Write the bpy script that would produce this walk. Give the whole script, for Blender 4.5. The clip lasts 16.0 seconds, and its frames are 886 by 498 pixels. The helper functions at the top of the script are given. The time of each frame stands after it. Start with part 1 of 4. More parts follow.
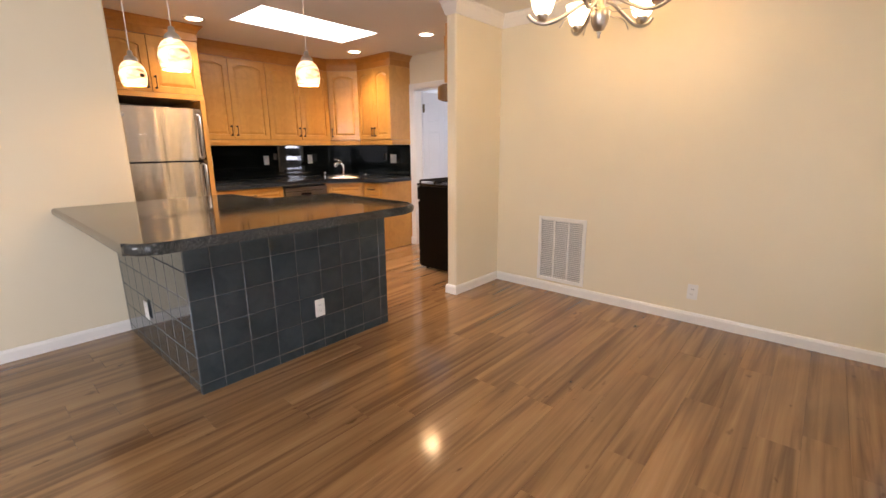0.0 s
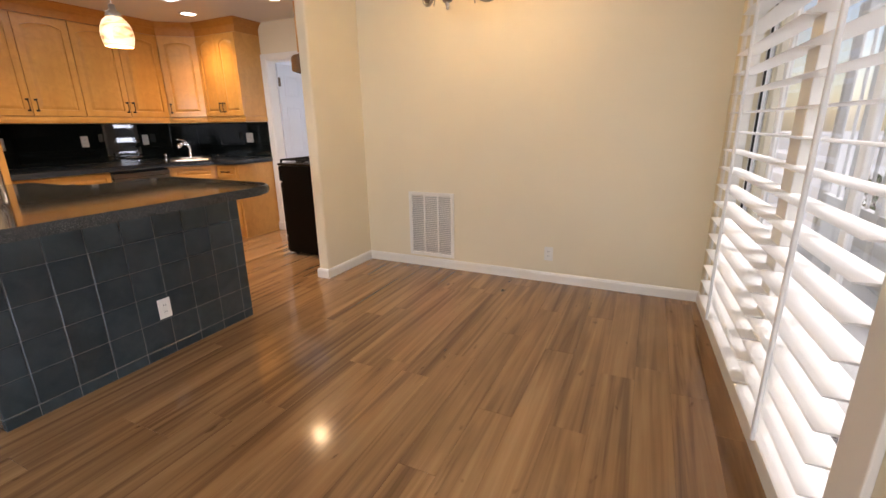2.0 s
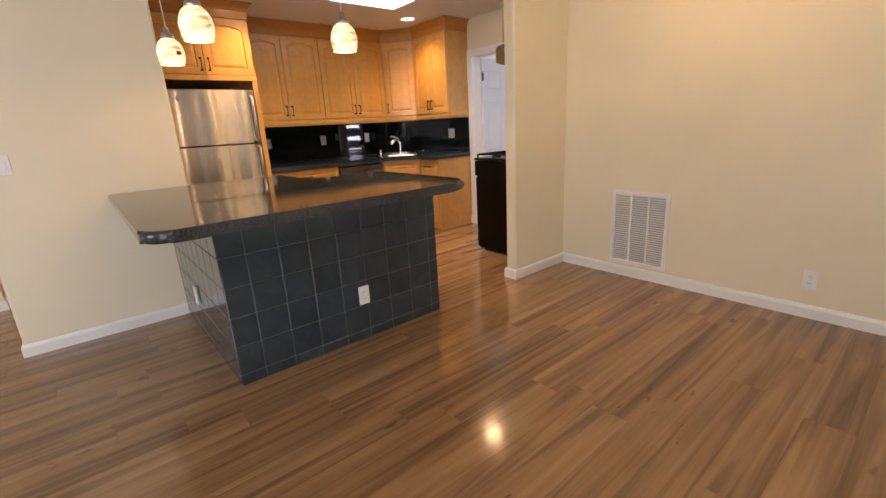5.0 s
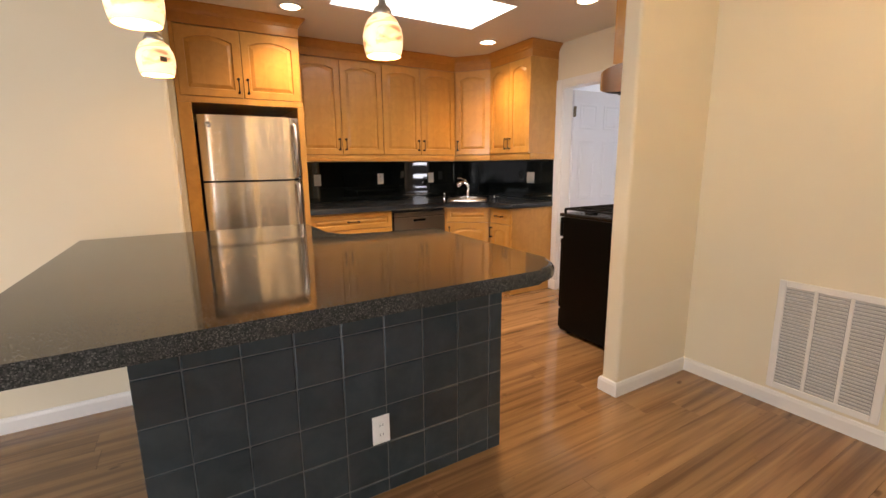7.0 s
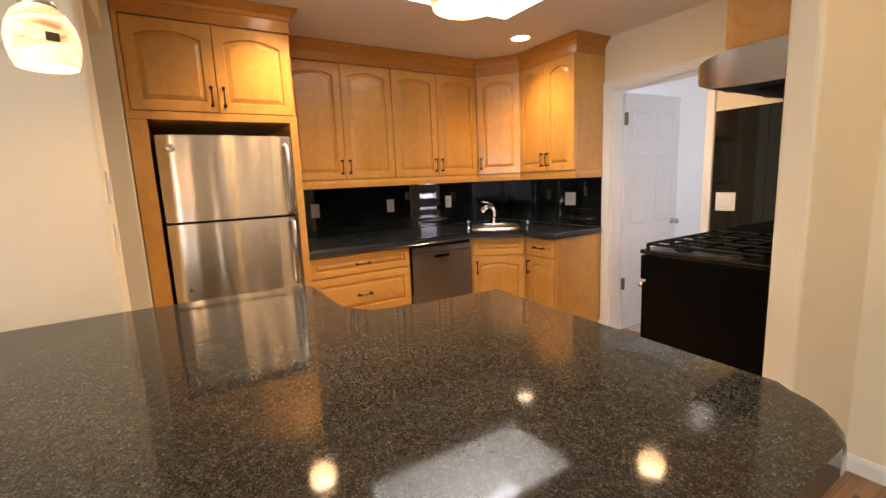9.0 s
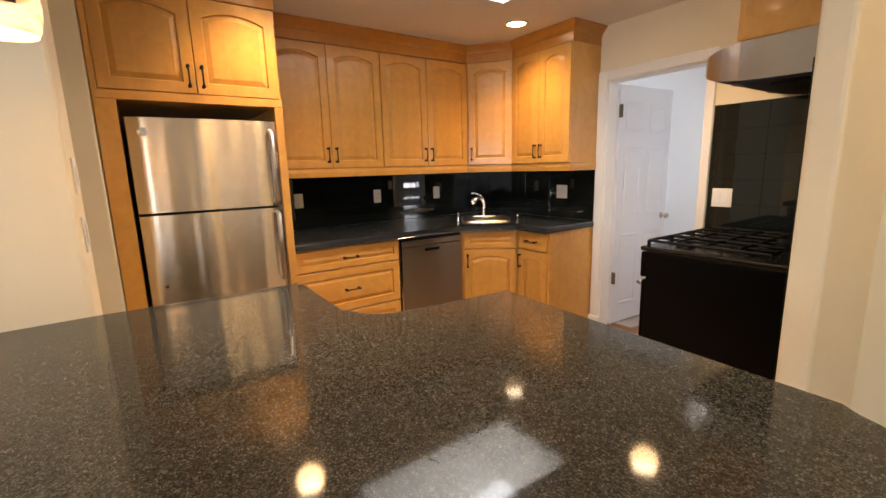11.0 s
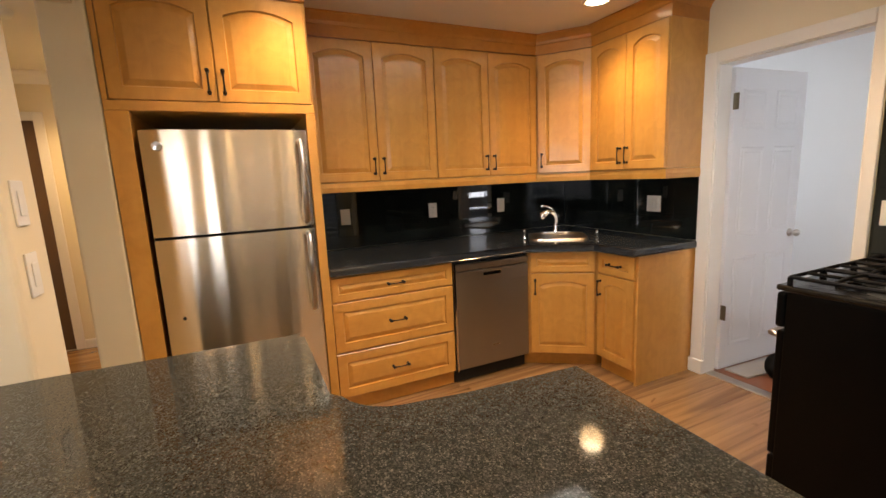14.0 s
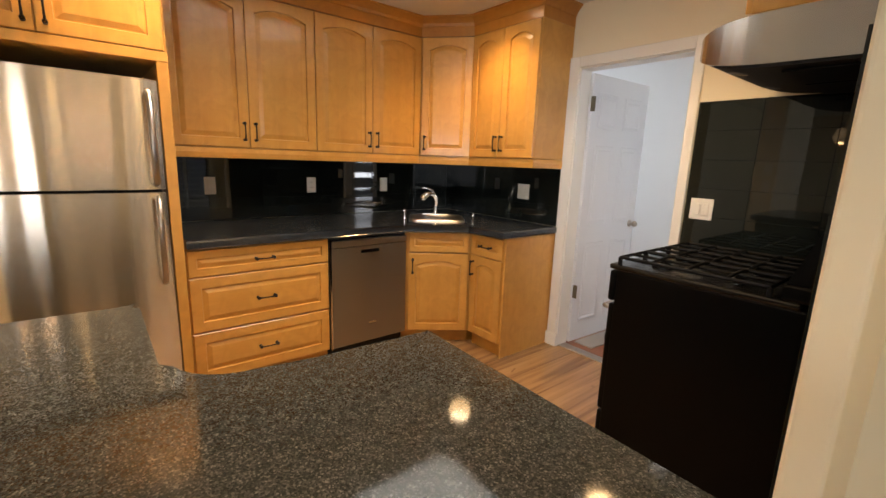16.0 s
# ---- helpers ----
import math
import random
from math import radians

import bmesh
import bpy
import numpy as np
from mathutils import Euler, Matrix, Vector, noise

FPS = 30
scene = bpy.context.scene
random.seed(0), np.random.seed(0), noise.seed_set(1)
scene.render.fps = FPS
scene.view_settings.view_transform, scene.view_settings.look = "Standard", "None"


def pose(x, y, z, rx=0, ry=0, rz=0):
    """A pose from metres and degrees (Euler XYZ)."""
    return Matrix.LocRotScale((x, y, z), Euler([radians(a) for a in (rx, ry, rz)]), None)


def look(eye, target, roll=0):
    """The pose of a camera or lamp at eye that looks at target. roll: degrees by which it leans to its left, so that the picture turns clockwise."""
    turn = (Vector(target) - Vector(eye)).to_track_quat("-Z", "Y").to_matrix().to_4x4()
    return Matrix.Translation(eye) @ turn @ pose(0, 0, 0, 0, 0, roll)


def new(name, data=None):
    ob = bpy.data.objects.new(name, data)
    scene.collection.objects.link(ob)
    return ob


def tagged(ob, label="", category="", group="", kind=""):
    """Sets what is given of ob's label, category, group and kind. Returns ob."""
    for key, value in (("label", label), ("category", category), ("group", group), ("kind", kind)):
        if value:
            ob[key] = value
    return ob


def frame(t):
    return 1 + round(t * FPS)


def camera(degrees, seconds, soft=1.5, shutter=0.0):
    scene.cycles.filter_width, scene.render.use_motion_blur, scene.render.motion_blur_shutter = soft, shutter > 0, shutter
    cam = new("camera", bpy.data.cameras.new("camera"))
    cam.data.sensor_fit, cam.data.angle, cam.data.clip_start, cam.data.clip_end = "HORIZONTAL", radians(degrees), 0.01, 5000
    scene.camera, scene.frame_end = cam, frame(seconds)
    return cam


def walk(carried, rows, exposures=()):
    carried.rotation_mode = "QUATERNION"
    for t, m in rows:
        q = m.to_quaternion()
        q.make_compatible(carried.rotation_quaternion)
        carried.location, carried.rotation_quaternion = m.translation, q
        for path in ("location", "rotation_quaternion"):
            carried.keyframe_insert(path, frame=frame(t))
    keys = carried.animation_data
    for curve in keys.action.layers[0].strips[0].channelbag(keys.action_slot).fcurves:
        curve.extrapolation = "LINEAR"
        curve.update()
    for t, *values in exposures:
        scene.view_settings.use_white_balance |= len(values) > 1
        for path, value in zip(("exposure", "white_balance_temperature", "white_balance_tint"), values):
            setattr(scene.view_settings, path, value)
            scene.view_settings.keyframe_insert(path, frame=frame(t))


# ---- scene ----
cam = camera(91.3, 16.0)
EXPOSURES = [(0, 0.26, 7350, 22), (3, 0.03, 7100, 19), (5, -0.02, 7400, 20), (8, 0.19, 7900, 20), (11, 0.12, 7900, 17), (13, 0.05, 7850, 16), (16, -0.01, 7800, 13)]
PATH = [
    (0, (0.872, 1.273, 1.304), (-0.414, 2.735, 0.845), -0.4),
    (0.5, (0.908, 1.271, 1.285), (-0.26, 2.827, 0.82), -0.6),
    (1, (0.941, 1.307, 1.289), (-0.068, 2.963, 0.799), -1.0),
    (1.5, (0.95, 1.347, 1.273), (0.086, 3.069, 0.736), -0.8),
    (2, (0.92, 1.364, 1.265), (0.094, 3.1, 0.715), -0.9),
    (2.5, (0.922, 1.384, 1.26), (0.086, 3.126, 0.744), -0.8),
    (3, (0.939, 1.414, 1.238), (0.082, 3.108, 0.61), 0.2),
    (3.5, (0.906, 1.424, 1.218), (-0.038, 3.054, 0.545), 0.3),
    (4, (0.899, 1.49, 1.207), (-0.092, 3.085, 0.518), 0.2),
    (4.5, (0.837, 1.512, 1.23), (-0.486, 2.924, 0.722), -2.0),
    (5, (0.726, 1.565, 1.252), (-0.763, 2.783, 0.704), -3.2),
    (5.2, (0.672, 1.628, 1.25), (-0.857, 2.823, 0.767), 0.4),
    (7.5, (-0.331, 2.326, 1.309), (-2.096, 3.205, 0.973), -1.4),
    (8, (-0.59, 2.42, 1.34), (-2.386, 3.141, 1.039), -1.9),
    (8.5, (-0.772, 2.425, 1.367), (-2.596, 3.169, 1.012), -5.3),
    (8.7, (-0.85, 2.375, 1.365), (-2.568, 3.359, 1.08), -2.9),
    (11, (-1.078, 2.33, 1.386), (-2.697, 3.444, 1.017), -1.5),
    (11.5, (-1.256, 2.46, 1.389), (-3.013, 3.358, 1.068), -1.2),
    (12, (-1.34, 2.523, 1.402), (-3.059, 3.471, 1.02), -3.0),
    (12.5, (-1.394, 2.57, 1.387), (-3.197, 3.357, 1.026), -2.3),
    (13, (-1.441, 2.641, 1.416), (-3.304, 3.287, 1.085), -3.3),
    (13.5, (-1.452, 2.656, 1.41), (-3.294, 3.345, 1.043), -3.5),
    (14, (-1.438, 2.688, 1.408), (-3.232, 3.508, 1.081), -2.6),
    (14.5, (-1.446, 2.7, 1.398), (-3.191, 3.62, 1.066), -1.2),
    (15, (-1.44, 2.706, 1.394), (-3.15, 3.693, 1.074), 0.5),
    (15.5, (-1.42, 2.725, 1.375), (-3.037, 3.847, 1.018), 1.4),
    (16, (-1.384, 2.749, 1.366), (-2.902, 3.988, 0.967), 2.0),
]
walk(cam, [(t, look(eye, target, roll)) for t, eye, target, roll in PATH], EXPOSURES)

# ---- world and light ----
world = bpy.data.worlds.new("sky")
scene.world = world
world.use_nodes = True
wn = world.node_tree.nodes
sky = wn.new("ShaderNodeTexSky")
sky.sky_type = "NISHITA"
sky.sun_disc = False
sky.sun_elevation = radians(49.5)
sky.sun_rotation = radians(79.4)
world.node_tree.links.new(sky.outputs[0], wn["Background"].inputs[0])
wn["Background"].inputs[1].default_value = 0.15

sun = new("sun", bpy.data.lights.new("sun", "SUN"))
sun.data.energy, sun.data.angle, sun.data.color = 3.4, radians(30), (0.92, 0.96, 1.0)
sun.matrix_world = look((8.0, 1.5, 9.5), (0, 0, 0))


def area(name, eye, target, w, h, power, colour):
    lamp = new(name, bpy.data.lights.new(name, "AREA"))
    lamp.data.shape, lamp.data.size, lamp.data.size_y = "RECTANGLE", w, h
    lamp.data.energy, lamp.data.color = power, colour
    lamp.matrix_world = look(eye, target)
    return lamp


def bulb(name, x, y, z, power, radius=0.03):
    lamp = new(name, bpy.data.lights.new(name, "POINT"))
    lamp.data.energy, lamp.data.color, lamp.data.shadow_soft_size = power, WARM, radius
    lamp.location = (x, y, z)
    return lamp


WARM = (1.0, 0.68, 0.36)
DAY = (0.76, 0.87, 1.0)
SHADE_DAY = (0.70, 0.81, 1.0)
CEIL = 2.42

# ---- materials ----


def material(name, colour, rough=0.5, metal=0.0, coat=0.0):
    m = bpy.data.materials.new(name)
    m.use_nodes = True
    b = m.node_tree.nodes["Principled BSDF"]
    b.inputs["Base Color"].default_value = (*colour, 1)
    b.inputs["Roughness"].default_value = rough
    b.inputs["Metallic"].default_value = metal
    b.inputs["Coat Weight"].default_value = coat
    b.inputs["Coat Roughness"].default_value = 0.08
    return m


def nodes_of(m):
    t = m.node_tree
    return t, t.nodes["Principled BSDF"], lambda kind: t.nodes.new("ShaderNode" + kind), t.links.new


def coords(m, scale=(1, 1, 1), world_space=False):
    t, b, n, link = nodes_of(m)
    mp = n("Mapping")
    mp.inputs["Scale"].default_value = scale
    if world_space:
        link(n("NewGeometry").outputs["Position"], mp.inputs[0])
    else:
        link(n("TexCoord").outputs["Object"], mp.inputs[0])
    return mp.outputs[0]


def noise_of(m, vec, scale, detail=4, rough=0.55, distort=0.0):
    t, b, n, link = nodes_of(m)
    k = n("TexNoise")
    k.inputs["Scale"].default_value, k.inputs["Detail"].default_value = scale, detail
    k.inputs["Roughness"].default_value, k.inputs["Distortion"].default_value = rough, distort
    link(vec, k.inputs["Vector"])
    return k.outputs["Fac"]


def ramp_of(m, fac, stops):
    t, b, n, link = nodes_of(m)
    r = n("ValToRGB")
    els = r.color_ramp.elements
    while len(els) < len(stops):
        els.new(0.5)
    for e, (p, c) in zip(els, stops):
        e.position, e.color = p, (*c, 1)
    link(fac, r.inputs[0])
    return r.outputs[0]


def mixed(m, a, c, fac, mode="MIX"):
    t, b, n, link = nodes_of(m)
    x = n("Mix")
    x.data_type, x.blend_type = "RGBA", mode
    for sock, v in ((x.inputs[0], fac), (x.inputs[6], a), (x.inputs[7], c)):
        if isinstance(v, bpy.types.NodeSocket):
            link(v, sock)
        elif isinstance(v, tuple):
            sock.default_value = (*v, 1)
        else:
            sock.default_value = v
    return x.outputs[2]


def bump_of(m, fac, strength, dist=0.002):
    t, b, n, link = nodes_of(m)
    k = n("Bump")
    k.inputs["Strength"].default_value, k.inputs["Distance"].default_value = strength, dist
    link(fac, k.inputs["Height"])
    link(k.outputs[0], b.inputs["Normal"])


def rough_of(m, fac, low, high):
    t, b, n, link = nodes_of(m)
    r = n("MapRange")
    r.inputs["To Min"].default_value, r.inputs["To Max"].default_value = low, high
    link(fac, r.inputs[0])
    link(r.outputs[0], b.inputs["Roughness"])


def base_of(m, col):
    t, b, n, link = nodes_of(m)
    link(col, b.inputs["Base Color"])


def random_of(m):
    t, b, n, link = nodes_of(m)
    return n("ObjectInfo").outputs["Random"]


def paint(name, colour, rough=0.6, grain=0.25):
    m = material(name, colour, rough)
    v = coords(m, world_space=True)
    big, fine = noise_of(m, v, 1.1, 3), noise_of(m, v, 140, 3)
    dark = tuple(c * 0.94 for c in colour)
    base_of(m, ramp_of(m, big, [(0.3, dark), (0.7, colour)]))
    bump_of(m, fine, grain, 0.0012)
    return m


def maple(name, axis, tone=(1.0, 1.0, 1.0)):
    """Honey-coloured maple; axis: the way of the grain in the part's own frame."""
    m = material(name, (0.5, 0.26, 0.09), 0.32, coat=0.25)
    sc = [26, 26, 26]
    sc[axis] = 1.6
    v = coords(m, tuple(sc))
    sc2 = [3.0, 3.0, 3.0]
    sc2[axis] = 0.8
    v2 = coords(m, tuple(sc2))
    fine, big = noise_of(m, v, 1.0, 6, 0.6, 0.6), noise_of(m, v2, 1.0, 3)
    v3 = coords(m, (11, 11, 11))
    figure = noise_of(m, v3, 1.0, 3, 0.5, 1.2)
    c1 = ramp_of(m, fine, [(0.2, (0.635, 0.318, 0.080)), (0.55, (0.675, 0.348, 0.091)), (0.85, (0.70, 0.37, 0.101))])
    c1 = mixed(m, c1, ramp_of(m, figure, [(0.3, (0.91, 0.89, 0.85)), (0.55, (1.0, 1.0, 1.0)), (0.75, (1.05, 1.06, 1.08))]), 1.0, "MULTIPLY")
    c2 = ramp_of(m, big, [(0.3, tuple(t * k for t, k in zip(tone, (0.90, 0.87, 0.80)))), (0.7, tone)])
    c3 = ramp_of(m, random_of(m), [(0.0, (0.93, 0.92, 0.90)), (1.0, (1.0, 1.0, 1.0))])
    base_of(m, mixed(m, mixed(m, c1, c2, 1.0, "MULTIPLY"), c3, 1.0, "MULTIPLY"))
    rough_of(m, fine, 0.26, 0.4)
    bump_of(m, fine, 0.04, 0.0006)
    return m


WALL = paint("cream_wall_paint", (0.79, 0.705, 0.525))
CEILING = paint("white_ceiling_paint", (0.80, 0.78, 0.73), 0.75, 0.5)
TRIM = paint("white_trim_paint", (0.82, 0.80, 0.75), 0.35, 0.06)
DOORWHITE = paint("white_door_paint", (0.70, 0.715, 0.74), 0.35, 0.05)
BLUEROOM = paint("pale_room_paint", (0.82, 0.86, 0.91), 0.6)
WOOD_C = maple("deeper_stained_maple", 0, (0.76, 0.62, 0.43))
WOOD_V, WOOD_H, WOOD_U = maple("maple_upright_grain", 2), maple("maple_level_grain", 0), maple("maple_side_grain", 2)

PLANK = material("walnut_laminate_plank", (0.2, 0.1, 0.05), 0.2, coat=0.3)


def shifted(m, vec, far):
    """The coordinates vec moved by each piece's own random step, so that no two boards repeat."""
    t, b, n, link = nodes_of(m)
    k, c, o = n("Math"), n("CombineXYZ"), n("VectorMath")
    k.operation, o.operation = "MULTIPLY", "ADD"
    k.inputs[1].default_value = far
    link(random_of(m), k.inputs[0])
    link(k.outputs[0], c.inputs[1])
    link(k.outputs[0], c.inputs[2])
    link(vec, o.inputs[0])
    link(c.outputs[0], o.inputs[1])
    return o.outputs[0]


_fine = noise_of(PLANK, shifted(PLANK, coords(PLANK, (55, 1.8, 55), True), 57.0), 1.0, 5, 0.6, 0.4)
_streak = noise_of(PLANK, shifted(PLANK, coords(PLANK, (16, 0.55, 16), True), 83.0), 1.0, 4, 0.55, 0.9)
_cloud = noise_of(PLANK, shifted(PLANK, coords(PLANK, (4.5, 1.1, 4.5), True), 31.0), 1.0, 3, 0.5, 0.5)
_knot = noise_of(PLANK, shifted(PLANK, coords(PLANK, (16, 7, 16), True), 19.0), 1.0, 2, 0.5, 0.3)
_c1 = ramp_of(PLANK, _streak, [(0.27, (0.140, 0.071, 0.032)), (0.40, (0.225, 0.120, 0.054)), (0.52, (0.320, 0.178, 0.080)), (0.74, (0.410, 0.236, 0.110))])
_c2 = ramp_of(PLANK, _fine, [(0.25, (0.88, 0.87, 0.86)), (0.6, (1.0, 1.0, 1.0)), (0.8, (1.04, 1.04, 1.04))])
_c3 = ramp_of(PLANK, random_of(PLANK), [(0.0, (0.93, 0.925, 0.92)), (0.5, (0.99, 0.985, 0.98)), (1.0, (1.04, 1.04, 1.04))])
_c4 = ramp_of(PLANK, _cloud, [(0.3, (0.80, 0.78, 0.76)), (0.6, (1.0, 1.0, 1.0))])
_c5 = ramp_of(PLANK, _knot, [(0.22, (0.45, 0.40, 0.36)), (0.30, (1.0, 1.0, 1.0))])
_col = _c1
for _k in (_c2, _c3, _c4, _c5):
    _col = mixed(PLANK, _col, _k, 1.0, "MULTIPLY")
base_of(PLANK, _col)
rough_of(PLANK, _fine, 0.12, 0.19)
bump_of(PLANK, _fine, 0.03, 0.0004)
SUBFLOOR = material("dark_plank_joint", (0.03, 0.018, 0.01), 0.7)

GRANITE = material("dark_speckled_stone", (0.04, 0.04, 0.04), 0.1)
GRANITE.node_tree.nodes["Principled BSDF"].inputs["Specular IOR Level"].default_value = 0.33
_v = coords(GRANITE, world_space=True)
_g = noise_of(GRANITE, _v, 60, 3, 0.6)
_k = GRANITE.node_tree.nodes.new("ShaderNodeTexVoronoi")
_k.inputs["Scale"].default_value = 380
GRANITE.node_tree.links.new(_v, _k.inputs["Vector"])
_s = GRANITE.node_tree.nodes.new("ShaderNodeSeparateColor")
GRANITE.node_tree.links.new(_k.outputs["Color"], _s.inputs[0])
_c1 = ramp_of(GRANITE, _s.outputs[0], [(0.0, (0.022, 0.024, 0.023)), (0.40, (0.036, 0.039, 0.037)), (0.72, (0.058, 0.061, 0.057)), (0.90, (0.088, 0.090, 0.085)), (1.0, (0.145, 0.145, 0.137))])
_c2 = ramp_of(GRANITE, _g, [(0.35, (0.62, 0.63, 0.64)), (0.65, (1.0, 1.0, 1.0))])
base_of(GRANITE, mixed(GRANITE, _c1, _c2, 1.0, "MULTIPLY"))
rough_of(GRANITE, _g, 0.045, 0.09)

COUNTER2 = material("blue_black_worktop", (0.022, 0.028, 0.034), 0.18, coat=0.4)
_v = coords(COUNTER2, world_space=True)
_f = noise_of(COUNTER2, _v, 240, 3, 0.7)
base_of(COUNTER2, ramp_of(COUNTER2, _f, [(0.42, (0.010, 0.013, 0.017)), (0.6, (0.035, 0.042, 0.05)), (0.72, (0.12, 0.13, 0.14))]))


def tile_material(name, a, c, rough, coat=0.3):
    m = material(name, a, rough, coat=coat)
    v = coords(m, world_space=True)
    f, g = noise_of(m, v, 9, 4, 0.6, 0.4), noise_of(m, v, 70, 3)
    c1 = ramp_of(m, f, [(0.3, a), (0.7, c)])
    c2 = ramp_of(m, random_of(m), [(0.0, (0.86, 0.86, 0.86)), (1.0, (1.10, 1.10, 1.10))])
    base_of(m, mixed(m, c1, c2, 1.0, "MULTIPLY"))
    rough_of(m, g, rough * 0.8, rough * 1.5)
    bump_of(m, f, 0.06, 0.002)
    return m


TILE = tile_material("slate_blue_glazed_tile", (0.019, 0.031, 0.037), (0.032, 0.049, 0.057), 0.075)
SPLASH = tile_material("black_glazed_tile", (0.006, 0.008, 0.008), (0.010, 0.014, 0.013), 0.022, 0.0)
GROUT = material("grey_grout", (0.075, 0.088, 0.092), 0.8)
GROUT2 = material("dark_grout", (0.02, 0.022, 0.022), 0.7)


def steel(name, colour, rough, axis, wave=0.0):
    m = material(name, colour, rough, 1.0)
    sc = [420, 420, 420]
    sc[axis] = 2.0
    f = noise_of(m, coords(m, tuple(sc)), 1.0, 2)
    rough_of(m, f, rough * 0.8, rough * 1.25)
    t, b, n, link = nodes_of(m)
    b.inputs["Anisotropic"].default_value = 0.85
    b.inputs["Anisotropic Rotation"].default_value = 0.25
    tg = n("Tangent")
    tg.direction_type, tg.axis = "RADIAL", "Z"
    link(tg.outputs[0], b.inputs["Tangent"])
    if wave:
        g = noise_of(m, coords(m, (5.0, 5.0, 0.22)), 1.0, 1)
        bump_of(m, g, 1.0, wave)
    return m


STEEL = steel("brushed_stainless_steel", (0.88, 0.775, 0.635), 0.22, 0, 0.036)
STEEL2 = steel("dark_stainless_steel", (0.38, 0.365, 0.35), 0.30, 0, 0.006)
HOODSTEEL = material("hood_stainless_steel", (0.44, 0.425, 0.41), 0.26, 1.0)
rough_of(HOODSTEEL, noise_of(HOODSTEEL, coords(HOODSTEEL, (2, 2, 300)), 1.0, 2), 0.25, 0.28)
CHROME = material("chrome", (0.75, 0.75, 0.75), 0.08, 1.0)
NICKEL = material("brushed_nickel", (0.50, 0.47, 0.43), 0.3, 1.0)
BRONZE = material("oil_rubbed_bronze", (0.022, 0.014, 0.010), 0.35, 0.6)
BLACK = material("black_enamel", (0.002, 0.002, 0.002), 0.3)
ENAMEL = material("glossy_black_enamel", (0.003, 0.003, 0.003), 0.27)
BLACK.node_tree.nodes["Principled BSDF"].inputs["Specular IOR Level"].default_value = 0.14
IRON = material("cast_iron_grate", (0.004, 0.004, 0.004), 0.55)
IRON.node_tree.nodes["Principled BSDF"].inputs["Specular IOR Level"].default_value = 0.12
# near-black of dark parts; also paints shade under the hood and beside the sash
DARK = material("dark_parts_and_shade", (0.012, 0.012, 0.012), 0.8)
BROWNDOOR = paint("brown_stained_door", (0.10, 0.055, 0.025), 0.5)
GREYBACK = material("grey_metal_backing", (0.42, 0.41, 0.39), 0.7)
LAMPGLASS = material("grey_lamp_glass", (0.16, 0.155, 0.15), 0.15)
PLATE = material("white_plastic_plate", (0.78, 0.77, 0.73), 0.35)
SLOT = material("dark_slot", (0.05, 0.05, 0.05), 0.6)
HINGE = material("old_bronze_hinge", (0.16, 0.13, 0.09), 0.4, 0.9)
GREYFLOOR = paint("other_room_floor", (0.24, 0.09, 0.045), 0.35)
RUGM = paint("grey_woven_rug", (0.34, 0.32, 0.31), 0.9, 1.0)
BLIND = paint("white_louver_paint", (0.84, 0.84, 0.83), 0.4, 0.05)
CONCRETE = paint("pale_concrete", (0.60, 0.595, 0.58), 0.9, 1.0)
STUCCO = paint("pale_stucco", (0.76, 0.77, 0.77), 0.9, 1.0)
ROOFING = paint("grey_shingle", (0.22, 0.22, 0.23), 0.9, 1.0)
FOLIAGE = material("green_leaf", (0.06, 0.10, 0.035), 0.55)
BARK = paint("brown_bark", (0.13, 0.09, 0.06), 0.9, 1.0)

PANEBLUE = material("blue_grey_window_glass", (0.16, 0.21, 0.25), 0.06)
GLASS = material("clear_glass", (1, 1, 1), 0.0)
GLASS.node_tree.nodes["Principled BSDF"].inputs["Transmission Weight"].default_value = 1.0
GLASS.node_tree.nodes["Principled BSDF"].inputs["IOR"].default_value = 1.45


def glowing(name, colour, strength):
    m = material(name, colour, 0.4)
    b = m.node_tree.nodes["Principled BSDF"]
    b.inputs["Emission Color"].default_value = (*colour, 1)
    b.inputs["Emission Strength"].default_value = strength
    return m


LAMPFACE = glowing("lit_lamp_lens", (1.0, 0.86, 0.66), 14.0)
SHADE = glowing("lit_alabaster_glass", (1.0, 0.78, 0.48), 1.05)
_t, _b, _n, _link = nodes_of(SHADE)
_v = coords(SHADE, (5, 5, 14))
_f = noise_of(SHADE, _v, 1.0, 3, 0.5, 1.6)
_r = ramp_of(SHADE, _f, [(0.34, (0.42, 0.24, 0.11)), (0.42, (0.80, 0.55, 0.31)), (0.50, (1.0, 0.80, 0.54)), (0.65, (1.0, 0.86, 0.66))])
_link(_r, _b.inputs["Emission Color"])
_link(_r, _b.inputs["Base Color"])
BELL = glowing("lit_frosted_glass", (1.0, 0.78, 0.48), 7.5)

# ---- mesh helpers ----


def link_mesh(name, bm, mat, smooth=False):
    me = bpy.data.meshes.new(name)
    bmesh.ops.recalc_face_normals(bm, faces=bm.faces)
    bm.to_mesh(me)
    bm.free()
    me.materials.append(mat)
    if smooth:
        for p in me.polygons:
            p.use_smooth = True
    return new(name, me)


def part(name, bm, mat, parent, label="", smooth=False, m=None):
    ob = link_mesh(name, bm, mat, smooth)
    ob.parent = parent
    if m is not None:
        ob.matrix_local = m
    return tagged(ob, label)


def thing(name, label, category, m=None, group="", kind=""):
    ob = new(name)
    if m is not None:
        ob.matrix_world = m
    return tagged(ob, label, category, group, kind)


